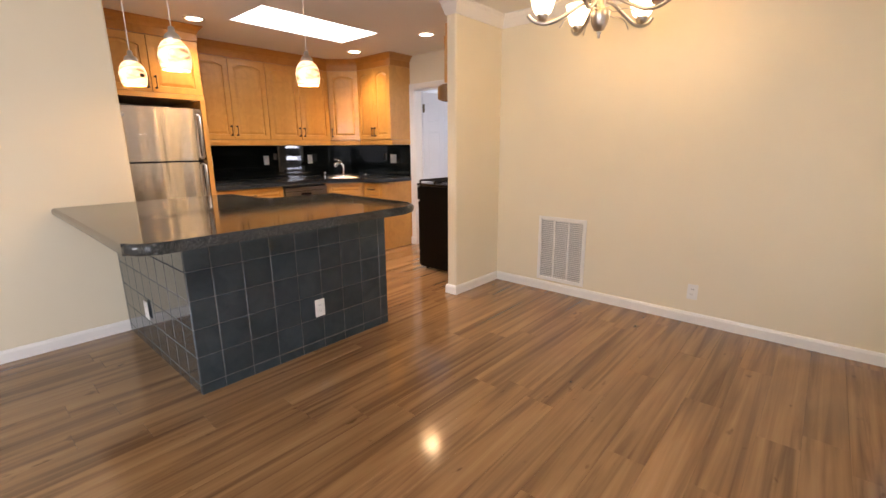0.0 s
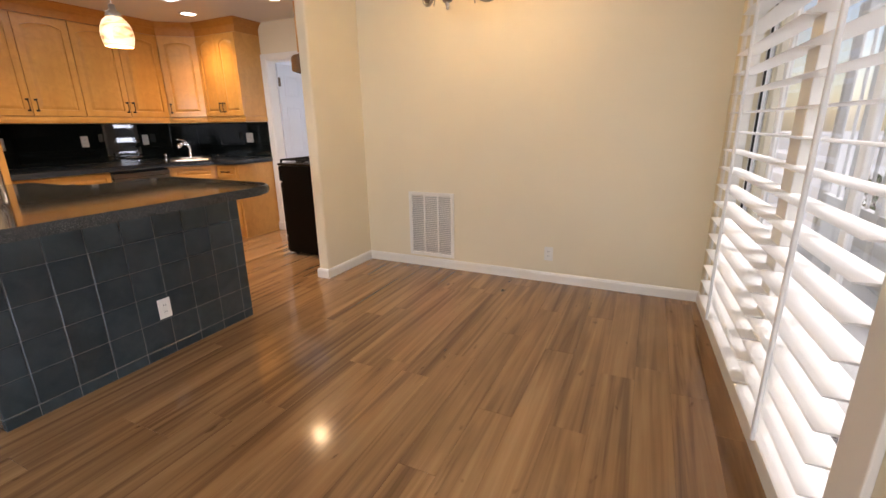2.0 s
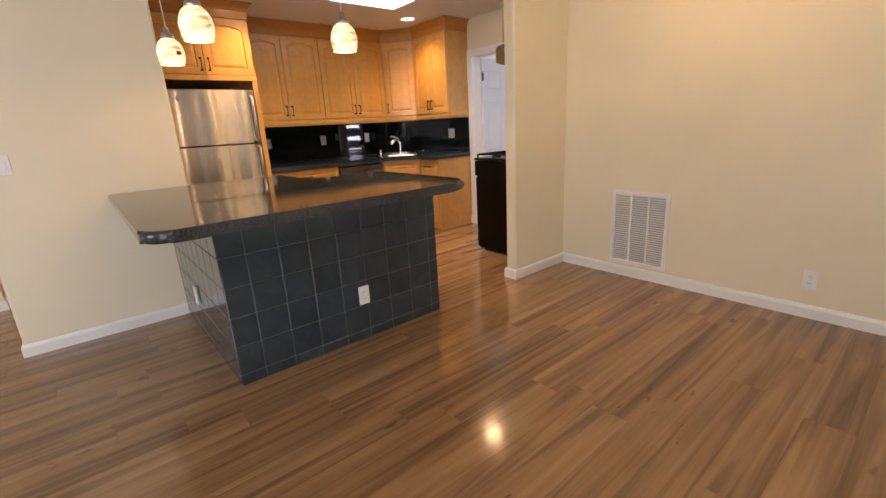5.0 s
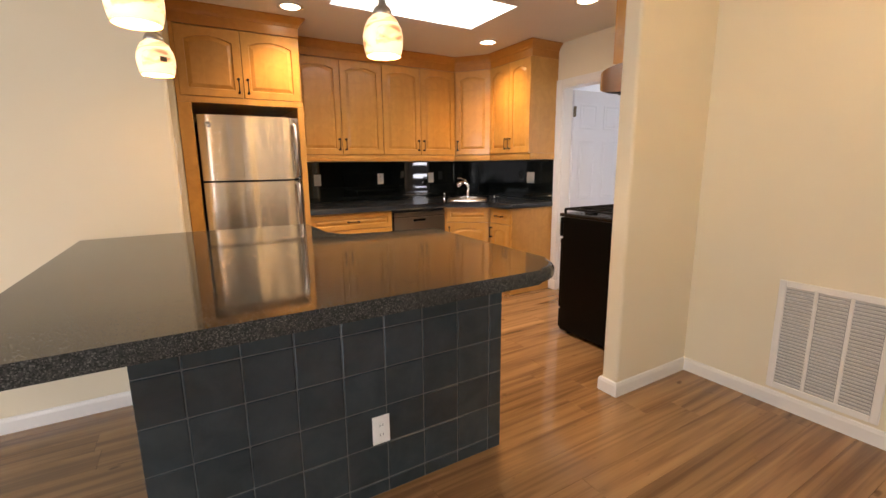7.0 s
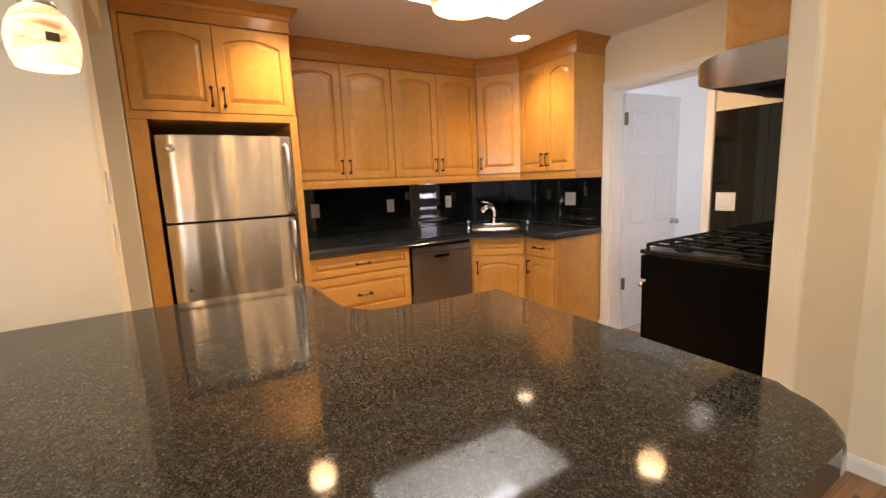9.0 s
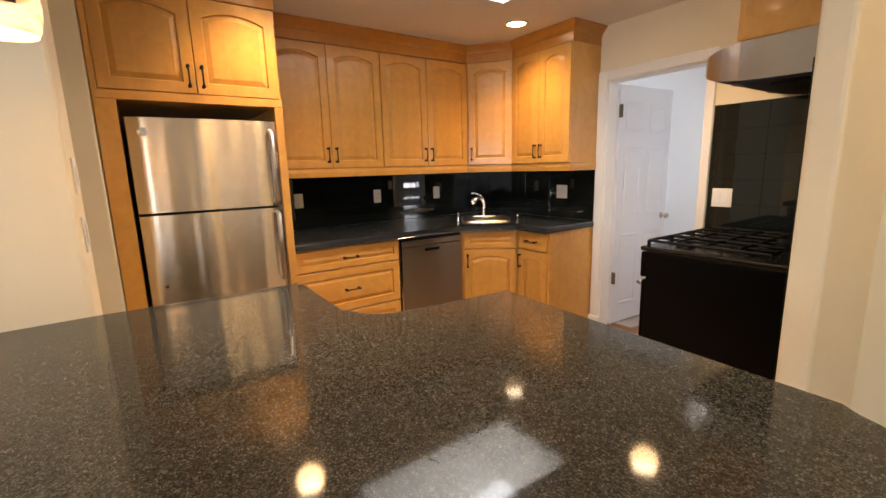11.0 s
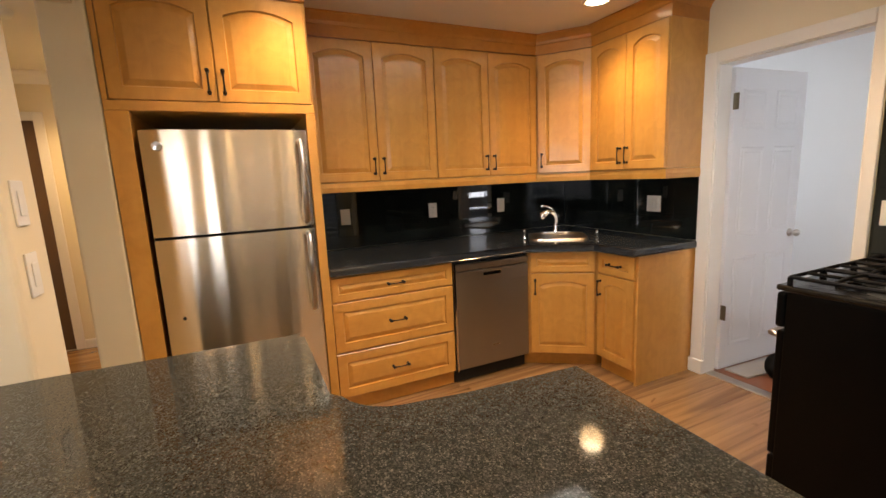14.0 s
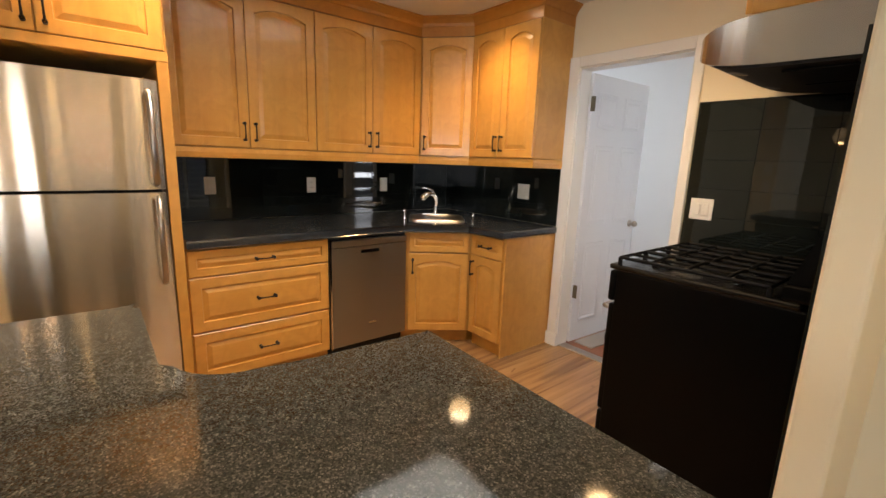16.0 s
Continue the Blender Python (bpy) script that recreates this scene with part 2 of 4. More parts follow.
def solid(name, bm, mat, label, category, kind="", m=None, smooth=False):
    ob = link_mesh(name, bm, mat, smooth)
    if m is not None:
        ob.matrix_world = m
    return tagged(ob, label, category, "", kind)


def add_box(bm, a, c, bevel=0.0, seg=1):
    """A box from corner a to corner c, with eased edges."""
    k = bmesh.new()
    bmesh.ops.create_cube(k, size=1)
    for v in k.verts:
        v.co = Vector([(a[i] + c[i]) / 2 + v.co[i] * abs(c[i] - a[i]) for i in range(3)])
    if bevel:
        bmesh.ops.bevel(k, geom=k.edges[:], offset=bevel, segments=seg, affect="EDGES", profile=0.5)
    join(bm, k)
    return bm


def join(bm, k, m=None):
    if m is not None:
        k.transform(m)
    tmp = bpy.data.meshes.new("tmp")
    k.to_mesh(tmp)
    bm.from_mesh(tmp)
    bpy.data.meshes.remove(tmp)
    k.free()


def box(a, c, bevel=0.0, seg=1):
    return add_box(bmesh.new(), a, c, bevel, seg)


def prism(pts, z0, z1, bevel=0.0, seg=2, top_only=False):
    """An upright prism on the outline pts."""
    bm = bmesh.new()
    low = [bm.verts.new((x, y, z0)) for x, y in pts]
    high = [bm.verts.new((x, y, z1)) for x, y in pts]
    n = len(pts)
    bm.faces.new(high)
    bm.faces.new(low[::-1])
    for i in range(n):
        bm.faces.new((low[i], low[(i + 1) % n], high[(i + 1) % n], high[i]))
    if bevel:
        edges = [e for e in bm.edges if abs(e.verts[0].co.z - e.verts[1].co.z) < 1e-6 and (not top_only or e.verts[0].co.z > (z0 + z1) / 2)]
        bmesh.ops.bevel(bm, geom=edges, offset=bevel, segments=seg, affect="EDGES", profile=0.5)
    return bm


def lathe(profile, n=28, cap=False):
    """Turns (radius, height) pairs about z."""
    bm = bmesh.new()
    rings = [[bm.verts.new((r * math.cos(2 * math.pi * i / n), r * math.sin(2 * math.pi * i / n), z)) for i in range(n)] for r, z in profile]
    for a, c in zip(rings, rings[1:]):
        for i in range(n):
            bm.faces.new((a[i], a[(i + 1) % n], c[(i + 1) % n], c[i]))
    if cap:
        bm.faces.new(rings[0][::-1])
        bm.faces.new(rings[-1])
    return bm


def add_tube(bm, pts, r, n=10):
    """A round bar along pts; r may be one radius or one for each point."""
    pts = [Vector(p) for p in pts]
    rs = r if isinstance(r, (list, tuple)) else [r] * len(pts)
    rings, side = [], None
    for i, p in enumerate(pts):
        d = (pts[min(i + 1, len(pts) - 1)] - pts[max(i - 1, 0)]).normalized()
        if side is None:
            side = d.orthogonal().normalized()
        side = (side - d * side.dot(d)).normalized()
        up = d.cross(side)
        rings.append([bm.verts.new(p + (side * math.cos(2 * math.pi * k / n) + up * math.sin(2 * math.pi * k / n)) * rs[i]) for k in range(n)])
    for a, c in zip(rings, rings[1:]):
        for k in range(n):
            bm.faces.new((a[k], a[(k + 1) % n], c[(k + 1) % n], c[k]))
    bm.faces.new(rings[0][::-1])
    bm.faces.new(rings[-1])
    return bm


def tube(pts, r, n=10):
    return add_tube(bmesh.new(), pts, r, n)


def sweep(bm, section, path):
    """Carries a section of (out, up) pairs along level path points with mitred corners; out lies to the right of the way."""
    n = len(path)
    rings = []
    for i, (x, y) in enumerate(path):
        d0 = Vector((x - path[i - 1][0], y - path[i - 1][1])).normalized() if i else None
        d1 = Vector((path[i + 1][0] - x, path[i + 1][1] - y)).normalized() if i < n - 1 else None
        a = d0 if d0 is not None else d1
        c = d1 if d1 is not None else d0
        na, nc = Vector((a.y, -a.x)), Vector((c.y, -c.x))
        w = (na + nc) / (1 + na.dot(nc))
        rings.append([bm.verts.new((x + w.x * o, y + w.y * o, u)) for o, u in section])
    k = len(section)
    for a, c in zip(rings, rings[1:]):
        for i in range(k):
            bm.faces.new((a[i], a[(i + 1) % k], c[(i + 1) % k], c[i]))
    bm.faces.new(rings[0][::-1])
    bm.faces.new(rings[-1])
    return bm


# ---- the rooms ----
N_Y, W_X, S_Y = 5.42, -4.64, 2.16
TILT_E = 2.6
EAST = pose(1.335, 4.80, 0, 0, 0, TILT_E)


def wall(name, a, c, mat, label, bevel=0.0):
    return solid(name, box(a, c, bevel, 3), mat, label, "wall", "structure")


solid("subfloor", box((-7.2, -3.0, -0.12), (1.75, 8.6, -0.008)), SUBFLOOR, "dark base under the floor planks", "floor", "structure")
wall("wall_north", (-1.52, 4.80, 0), (1.6, 4.92, CEIL), WALL, "cream painted dining room wall with a return grille")
wall("wall_stub", (-1.607, 4.15, 0), (-1.507, N_Y, CEIL), WALL, "cream painted wall end beside the range", 0.018)
wall("wall_left", (-3.07, 1.083, 0), (-2.85, S_Y, CEIL), WALL, "cream painted wall at the end of the breakfast bar", 0.018)
wall("wall_kitchen_west", (W_X - 0.12, 2.03, 0), (W_X, N_Y + 0.12, CEIL), WALL, "cream painted kitchen wall behind the cabinets")
wall("wall_fridge_side", (W_X, 2.03, 0), (-3.78, 2.195, CEIL), WALL, "cream painted wall end beside the refrigerator", 0.012)
wall("wall_hall_header", (-3.78, 2.03, 2.17), (-3.07, 2.155, CEIL), WALL, "cream painted header over the hall opening")
wall("wall_kitchen_north_1", (W_X, N_Y, 0), (-3.255, N_Y + 0.12, CEIL), WALL, "cream painted kitchen wall beside the door")
wall("wall_kitchen_north_2", (-2.50, N_Y, 0), (-1.507, N_Y + 0.12, CEIL), WALL, "cream painted kitchen wall behind the range")
wall("wall_kitchen_north_3", (-3.255, N_Y, 2.025), (-2.50, N_Y + 0.12, CEIL), WALL, "cream painted wall over the kitchen door")
wall("wall_hall_north", (-6.3, 2.03, 0), (W_X - 0.12, 2.15, CEIL), WALL, "cream painted hall wall")
wall("wall_hall_west", (-6.42, -0.2, 0), (-6.3, 2.15, CEIL), WALL, "cream painted wall at the end of the hall")
wall("wall_hall_south", (-6.3, 0.78, 0), (-4.10, 0.90, CEIL), WALL, "cream painted hall wall")
wall("wall_living_west", (-4.22, -2.62, 0), (-4.10, 0.78, CEIL), WALL, "cream painted living room wall")
# unseen south wall, with an opening added for a fill lamp
wall("wall_south_1", (-4.22, -2.74, 0), (-0.95, -2.62, CEIL), WALL, "cream painted living room wall")
wall("wall_south_2", (1.05, -2.74, 0), (1.9, -2.62, CEIL), WALL, "cream painted living room wall")
wall("wall_south_3", (-0.95, -2.74, 0), (1.05, -2.62, 0.75), WALL, "cream painted wall under the added south opening")
wall("wall_south_4", (-0.95, -2.74, 2.1), (1.05, -2.62, CEIL), WALL, "cream painted wall over the added south opening")

# the window wall, slightly out of square
U0, U1, SILL, HEAD = 0.24, 2.20, 0.135, 2.20
for nm, a, c in (("wall_east_1", (0, -U0, 0), (0.14, 0.12, CEIL)), ("wall_east_2", (0, -3.35, 0), (0.14, -U1, CEIL)), ("wall_east_5", (0, -7.6, 0), (0.14, -5.75, CEIL)), ("wall_east_6", (0, -5.75, 0), (0.14, -3.35, 0.15)), ("wall_east_7", (0, -5.75, 2.2), (0.14, -3.35, CEIL)),
                 ("wall_east_3", (0, -U1, 0), (0.14, -U0, SILL)), ("wall_east_4", (0, -U1, HEAD), (0.14, -U0, CEIL))):
    solid(nm, box(a, c), WALL, "cream painted wall round the shuttered window", "wall", "structure", EAST)

# unseen pane, added so that its shadow keeps direct sun out
solid("window_2", box((0.06, -5.75, 0.15), (0.07, -3.35, 2.2)), GLASS, "unseen glass pane added in the living room window against direct sun", "window", "structure", EAST)

# ceiling with the skylight hole
SKY = (-3.34, -2.74, 3.20, 4.41)
bm = bmesh.new()
for a, c in (((-7.2, -3.0), (SKY[0], 8.6)), ((SKY[1], -3.0), (2.0, 8.6)), ((SKY[0], -3.0), (SKY[1], SKY[2])), ((SKY[0], SKY[3]), (SKY[1], 8.6))):
    add_box(bm, (*a, CEIL), (*c, CEIL + 0.1))
solid("ceiling", bm, CEILING, "white painted ceiling", "ceiling", "structure")
bm = bmesh.new()
for a, c in (((SKY[0] - 0.03, SKY[2] - 0.03), (SKY[0], SKY[3] + 0.03)), ((SKY[1], SKY[2] - 0.03), (SKY[1] + 0.03, SKY[3] + 0.03)),
             ((SKY[0], SKY[2] - 0.03), (SKY[1], SKY[2])), ((SKY[0], SKY[3]), (SKY[1], SKY[3] + 0.03))):
    add_box(bm, (*a, CEIL + 0.1), (*c, CEIL + 0.6))
skylight = thing("skylight", "white framed skylight with a frosted pane", "skylight", kind="structure")
part("shaft", bm, CEILING, skylight)
pane = part("pane", box((SKY[0], SKY[2], CEIL + 0.55), (SKY[1], SKY[3], CEIL + 0.56)), GLASS, skylight)
area("skylight_day", ((SKY[0] + SKY[1]) / 2, (SKY[2] + SKY[3]) / 2, CEIL + 0.5), ((SKY[0] + SKY[1]) / 2, (SKY[2] + SKY[3]) / 2, 0), 0.58, 1.18, 44, DAY)

# baseboards and crown
BASE_S = [(0, 0), (0.013, 0), (0.013, 0.062), (0.008, 0.078), (0, 0.082)]


def base_run(*pts):
    solid("baseboard", sweep(bmesh.new(), BASE_S, list(pts)), TRIM, "white painted baseboard", "baseboard", "structure")


base_run((-1.607, 4.17), (-1.607, 4.15), (-1.507, 4.15), (-1.507, 4.80), (1.335, 4.80))
base_run((-3.07, 1.083), (-2.85, 1.083), (-2.85, 1.99))
base_run((-4.10, -2.6), (-4.10, 0.90), (-6.3, 0.90))
base_run((-6.3, 1.25), (-6.3, 2.03), (-3.78, 2.03), (-3.78, 2.195))
solid("baseboard", sweep(bmesh.new(), BASE_S, [(0, 0), (0, -7.2)]), TRIM, "white painted baseboard under the window", "baseboard", "structure", EAST)
CROWN_S = [(0, CEIL - 0.095), (0.012, CEIL - 0.095), (0.03, CEIL - 0.07), (0.06, CEIL - 0.03), (0.085, CEIL - 0.012), (0.085, CEIL), (0, CEIL)]
solid("crown_moulding", sweep(bmesh.new(), CROWN_S, [(-1.607, 4.15), (-1.507, 4.15), (-1.507, 4.80), (1.335, 4.80)]), TRIM, "white crown moulding", "trim", "structure")
solid("crown_moulding", sweep(bmesh.new(), CROWN_S, [(0, 0), (0, -7.2)]), TRIM, "white crown moulding over the window", "trim", "structure", EAST)
solid("crown_moulding", sweep(bmesh.new(), CROWN_S, [(-6.3, 0.9), (-6.3, 2.03), (-3.8, 2.03)]), TRIM, "white crown moulding in the hall", "trim", "structure")

# kitchen door: casing, jambs, leaf
bm = bmesh.new()
add_box(bm, (-3.325, N_Y - 0.018, 0), (-3.245, N_Y, 2.085), 0.006, 2)
add_box(bm, (-2.51, N_Y - 0.018, 0), (-2.455, N_Y, 2.085), 0.006, 2)
add_box(bm, (-3.245, N_Y - 0.018, 2.015), (-2.51, N_Y, 2.085), 0.006, 2)
add_box(bm, (-3.255, N_Y, 0), (-3.237, N_Y + 0.12, 2.025))
add_box(bm, (-2.518, N_Y, 0), (-2.50, N_Y + 0.12, 2.025))
add_box(bm, (-3.237, N_Y, 2.007), (-2.518, N_Y + 0.12, 2.025))
add_box(bm, (-3.335, N_Y - 0.026, 0), (-3.235, N_Y, 0.10), 0.006, 2)
solid("door_casing", bm, TRIM, "white painted door casing", "trim", "structure")
door = thing("door_1", "white six-panel door standing open", "door", pose(-3.232, N_Y + 0.125, 0.012, 0, 0, 87), kind="structure")
DW_, DH_ = 0.712, 1.985
bm = box((0, -0.018, 0), (DW_, 0.018, DH_), 0.002)
part("door_leaf", bm, DOORWHITE, door)
for cx in (0.195, 0.517):
    for z0, z1 in ((0.16, 0.78), (0.92, 1.50), (1.62, 1.86)):
        for sgn in (-1, 1):
            bm = bmesh.new()
            w, t = 0.115, 0.019 * sgn
            o = [(cx - w, z0), (cx + w, z0), (cx + w, z1), (cx - w, z1)]
            sets = [(0.0, 0.0), (0.006, 0.005), (0.014, 0.005), (0.03, -0.003 * 0), (0.042, 0.004)]
            rings = []
            for ins, h in sets:
                rings.append([bm.verts.new((x + (ins if x < cx else -ins), t + sgn * h, z + (ins if z < (z0 + z1) / 2 else -ins))) for x, z in o])
            for a, c in zip(rings, rings[1:]):
                for i in range(4):
                    bm.faces.new((a[i], a[(i + 1) % 4], c[(i + 1) % 4], c[i]))
            bm.faces.new(rings[-1])
            part("panel", bm, DOORWHITE, door)
knob = lathe([(0.001, 0.062), (0.018, 0.06), (0.026, 0.048), (0.022, 0.034), (0.010, 0.026), (0.010, 0.008), (0.028, 0.006), (0.028, 0)], 20)
part("door_knob", knob, NICKEL, door, "nickel door knob", True, pose(DW_ - 0.06, -0.018, 0.90, 90, 0, 0))
knob = lathe([(0.001, 0.062), (0.018, 0.06), (0.026, 0.048), (0.022, 0.034), (0.010, 0.026), (0.010, 0.008), (0.028, 0.006), (0.028, 0)], 20)
part("door_knob", knob, NICKEL, door, "nickel door knob", True, pose(DW_ - 0.06, 0.018, 0.90, -90, 0, 0))
for z in (0.36, 1.73):
    bm = box((-0.004, -0.045, z), (0.004, -0.012, z + 0.10))
    add_tube(bm, [(0, -0.024, z), (0, -0.024, z + 0.10)], 0.008)
    part("hinge", bm, HINGE, door, "old bronze butt hinge")

# the room behind the door
wall("wall_back_room_north", (-4.7, 7.0, 0), (-1.4, 7.12, CEIL), BLUEROOM, "pale blue-white painted wall of the next room")
BACK = "pale blue-white painted wall of the next room"
for nm, a, c in (("west_1", (-4.82, N_Y + 0.12, 0), (-4.7, 5.75, CEIL)), ("west_2", (-4.82, 6.85, 0), (-4.7, 7.12, CEIL)), ("west_3", (-4.82, 5.75, 0), (-4.7, 6.85, 0.8)), ("west_4", (-4.82, 5.75, 2.1), (-4.7, 6.85, CEIL)),
                 ("east_1", (-1.4, N_Y + 0.12, 0), (-1.28, 6.0, CEIL)), ("east_2", (-1.4, 6.5, 0), (-1.28, 7.12, CEIL)), ("east_3", (-1.4, 6.0, 0), (-1.28, 6.5, 0.85)), ("east_4", (-1.4, 6.0, 1.85), (-1.28, 6.5, CEIL))):
    wall("wall_back_room_" + nm, a, c, BLUEROOM, BACK)
# west opening and its lamp are added, unseen, to brighten the next room
area("back_room_day_fill", (-4.66, 6.3, 1.45), (-1, 6.3, 1.3), 1.05, 1.25, 15, SHADE_DAY)
area("back_room_day_fill", (-1.30, 6.25, 1.35), (-4, 6.25, 1.3), 0.48, 0.98, 40, SHADE_DAY)
shade = thing("window_shade", "white slatted shade over a small window", "window shade", pose(-1.385, 6.25, 0.85))
for k in range(4):
    part("slat", box((-0.004, -0.248, 0.03 + 0.25 * k), (0.004, 0.248, 0.20 + 0.25 * k), 0.002), BLIND, shade)
for y in (-0.12, 0.12):
    part("cord", box((-0.0075, y - 0.003, 0.0), (-0.0045, y + 0.003, 1.0)), BLIND, shade)
solid("floor_back_room", box((-4.7, N_Y + 0.06, -0.03), (-1.4, 7.0, -0.002)), GREYFLOOR, "red-brown wooden floor of the next room", "floor", "structure")
solid("threshold", box((-3.237, N_Y + 0.02, -0.006), (-2.518, N_Y + 0.10, 0.008), 0.004), NICKEL, "metal threshold strip in the doorway", "threshold", "structure")
rug = prism([(-3.20, 5.60), (-3.05, 5.60), (-2.98, 6.15), (-3.17, 6.15)], -0.002, 0.012, 0.004)
solid("door_mat", rug, RUGM, "grey patterned mat on the floor behind the door", "mat")
bm = bmesh.new()
bmesh.ops.create_icosphere(bm, subdivisions=3, radius=0.105)
for v in bm.verts:
    v.co.x *= 0.8
    v.co *= 1 + 0.22 * noise.noise(v.co * 9)
    v.co.z = max(v.co.z * 0.8 + 0.075, 0.0)
solid("cloth_bundle", bm, IRON, "crumpled black cloth bundle on the floor", "bundle", m=pose(-2.97, 5.80, -0.002), smooth=True)

# fill lamp in an added, unseen south opening, and day from the east window
for nm, eye, tgt, w, h, p in (("south_day", (0.05, -2.60, 1.42), (0.05, 2, 1.2), 1.95, 1.3, 84), ("east_day", (1.60, 0.25, 1.2), (-2, 0.25, 1.0), 2.2, 1.95, 60)):
    area(nm, eye, tgt, w, h, p, SHADE_DAY if nm == "east_day" else DAY)

# ---- shuttered window ----
window = thing("window_1", "white framed window behind plantation shutters", "window", EAST, kind="structure")
bm = bmesh.new()
for a, c in (((0.015, -U0 - 0.0, SILL), (0.07, -U0 + 0.0 - 0.05, HEAD)), ((0.015, -U1 + 0.05, SILL), (0.07, -U1, HEAD)),
             ((0.015, -U1, HEAD - 0.05), (0.07, -U0, HEAD)), ((0.015, -U1, SILL), (0.07, -U0, SILL + 0.02)), ((0.012, -1.395, SILL + 0.02), (0.065, -1.275, HEAD - 0.05))):
    add_box(bm, a, c, 0.003)
part("window_frame", bm, TRIM, window)
bm = bmesh.new()
add_box(bm, (-0.02, -U1 - 0.14, 0.0835), (0.0, -U1, HEAD + 0.09), 0.004, 2)
add_box(bm, (-0.016, -U0, 0.0835), (0.0, -U0 + 0.06, HEAD + 0.09), 0.004, 2)
add_box(bm, (-0.02, -U1, HEAD), (0.0, -U0, HEAD + 0.09), 0.004, 2)
add_box(bm, (-0.02, -U1, 0.0835), (0.0, -U0, SILL), 0.004, 2)
part("casing", bm, TRIM, window)
for y0, y1 in ((-U1 + 0.01, -1.08), (-1.08, -U0 - 0.01)):
    bm = bmesh.new()
    for a, c in (((0.10, y0, SILL), (0.135, y0 + 0.05, HEAD)), ((0.10, y1 - 0.05, SILL), (0.135, y1, HEAD)), ((0.10, y0, HEAD - 0.05), (0.135, y1, HEAD)),
                 ((0.10, y0, SILL), (0.135, y1, SILL + 0.06)), ((0.105, (y0 + y1) / 2 - 0.025, SILL), (0.13, (y0 + y1) / 2 + 0.025, HEAD))):
        add_box(bm, a, c, 0.003)
    part("sash", bm, BLIND, window)
    # dark strip painted in for the shaded gap at the pane's edge
    part("gap_strip", box((0.096, y1 - 0.062, SILL + 0.06), (0.106, y1 - 0.051, HEAD - 0.05)), DARK, window, "dark strip standing in for the shaded gap beside the glass")
    g = part("pane", box((0.115, y0 + 0.04, SILL + 0.05), (0.119, y1 - 0.04, HEAD - 0.04)), GLASS, window)
    g.visible_shadow = False
# louvers: two shutter panels
LOUVER = bmesh.new()
sec = [(0.055 * math.cos(k * math.pi / 6), 0.0038 * math.sin(k * math.pi / 6)) for k in range(12)]
lo = [[LOUVER.verts.new((x, y, z)) for x, z in sec] for y in (-0.5, 0.5)]
for i in range(12):
    LOUVER.faces.new((lo[0][i], lo[0][(i + 1) % 12], lo[1][(i + 1) % 12], lo[1][i]))
LOUVER.faces.new(lo[0])
LOUVER.faces.new(lo[1][::-1])
bmesh.ops.recalc_face_normals(LOUVER, faces=LOUVER.faces)
louver_mesh = bpy.data.meshes.new("louver")
LOUVER.to_mesh(louver_mesh)
LOUVER.free()
louver_mesh.materials.append(BLIND)
for y0, y1, rod in ((-U1 + 0.055, -1.395, -1.775), (-1.375, -U0 - 0.055, -0.70)):
    shutter = thing("plantation_shutter", "white wooden plantation shutter with open louvers", "shutter", EAST, "shutters in the window")
    z = SILL + 0.022
    while z < HEAD - 0.1:
        o = new("louver", louver_mesh)
        o.parent = shutter
        o.matrix_local = pose(0.004, (y0 + y1) / 2, z, 0, 1, 0) @ Matrix.Diagonal((1, y1 - y0, 1, 1))
        z += 0.1045
    part("tilt_rod", box((-0.068, rod - 0.009, SILL + 0.02), (-0.053, rod + 0.009, HEAD - 0.12), 0.003), BLIND, shutter)

# ---- outside ----
solid("ground", box((1.75, -60, -0.35), (120, 70, -0.15)), CONCRETE, "pale concrete patio and ground", "ground", "structure")
house = thing("neighbour_house", "pale stucco house across the patio", "house")
part("wall", box((9.2, -3.0, -0.2), (15, 14, 2.9)), STUCCO, house)
bm = bmesh.new()
for i, (x, z) in enumerate(((8.7, 2.85), (15.5, 2.85), (12.1, 4.6))):
    for y in (-3.5, 14.5):
        bm.verts.new((x, y, z))
bm.verts.ensure_lookup_table()
v = bm.verts
for f in ((0, 2, 3, 1), (0, 1, 5, 4), (2, 4, 5, 3), (0, 4, 2), (1, 3, 5)):
    bm.faces.new([v[i] for i in f])
part("roof", bm, ROOFING, house)
for y in (1.2, 3.6, 6.2, 9.0):
    w = part("window", box((9.17, y, 0.7), (9.2, y + 1.3, 2.1)), PANEBLUE, house, "blue-grey window pane in a white frame")
    bm = bmesh.new()
    for a, c in (((9.13, y - 0.07, 0.63), (9.18, y, 2.17)), ((9.13, y + 1.3, 0.63), (9.18, y + 1.37, 2.17)), ((9.13, y, 2.1), (9.18, y + 1.3, 2.17)), ((9.13, y, 0.63), (9.18, y + 1.3, 0.7)), ((9.14, y + 0.62, 0.7), (9.17, y + 0.68, 2.1))):
        add_box(bm, a, c)
    part("frame", bm, TRIM, w)
screen = thing("patio_screen", "white-framed glazed screen along the patio", "screen", pose(2.75, 0, -0.15))
for k in range(9):
    y = 1.9 + 0.72 * k
    part("post", box((-0.04, y - 0.045, 0), (0.04, y + 0.045, 2.55), 0.004), BLIND, screen)
    if k < 8:
        part("panel", box((-0.02, y + 0.046, 0.0), (0.02, y + 0.674, 0.55), 0.003), STUCCO, screen, "pale solid lower panel")
        part("mullion", box((-0.012, y + 0.30, 0.62), (0.012, y + 0.325, 2.45), 0.002), BLIND, screen)
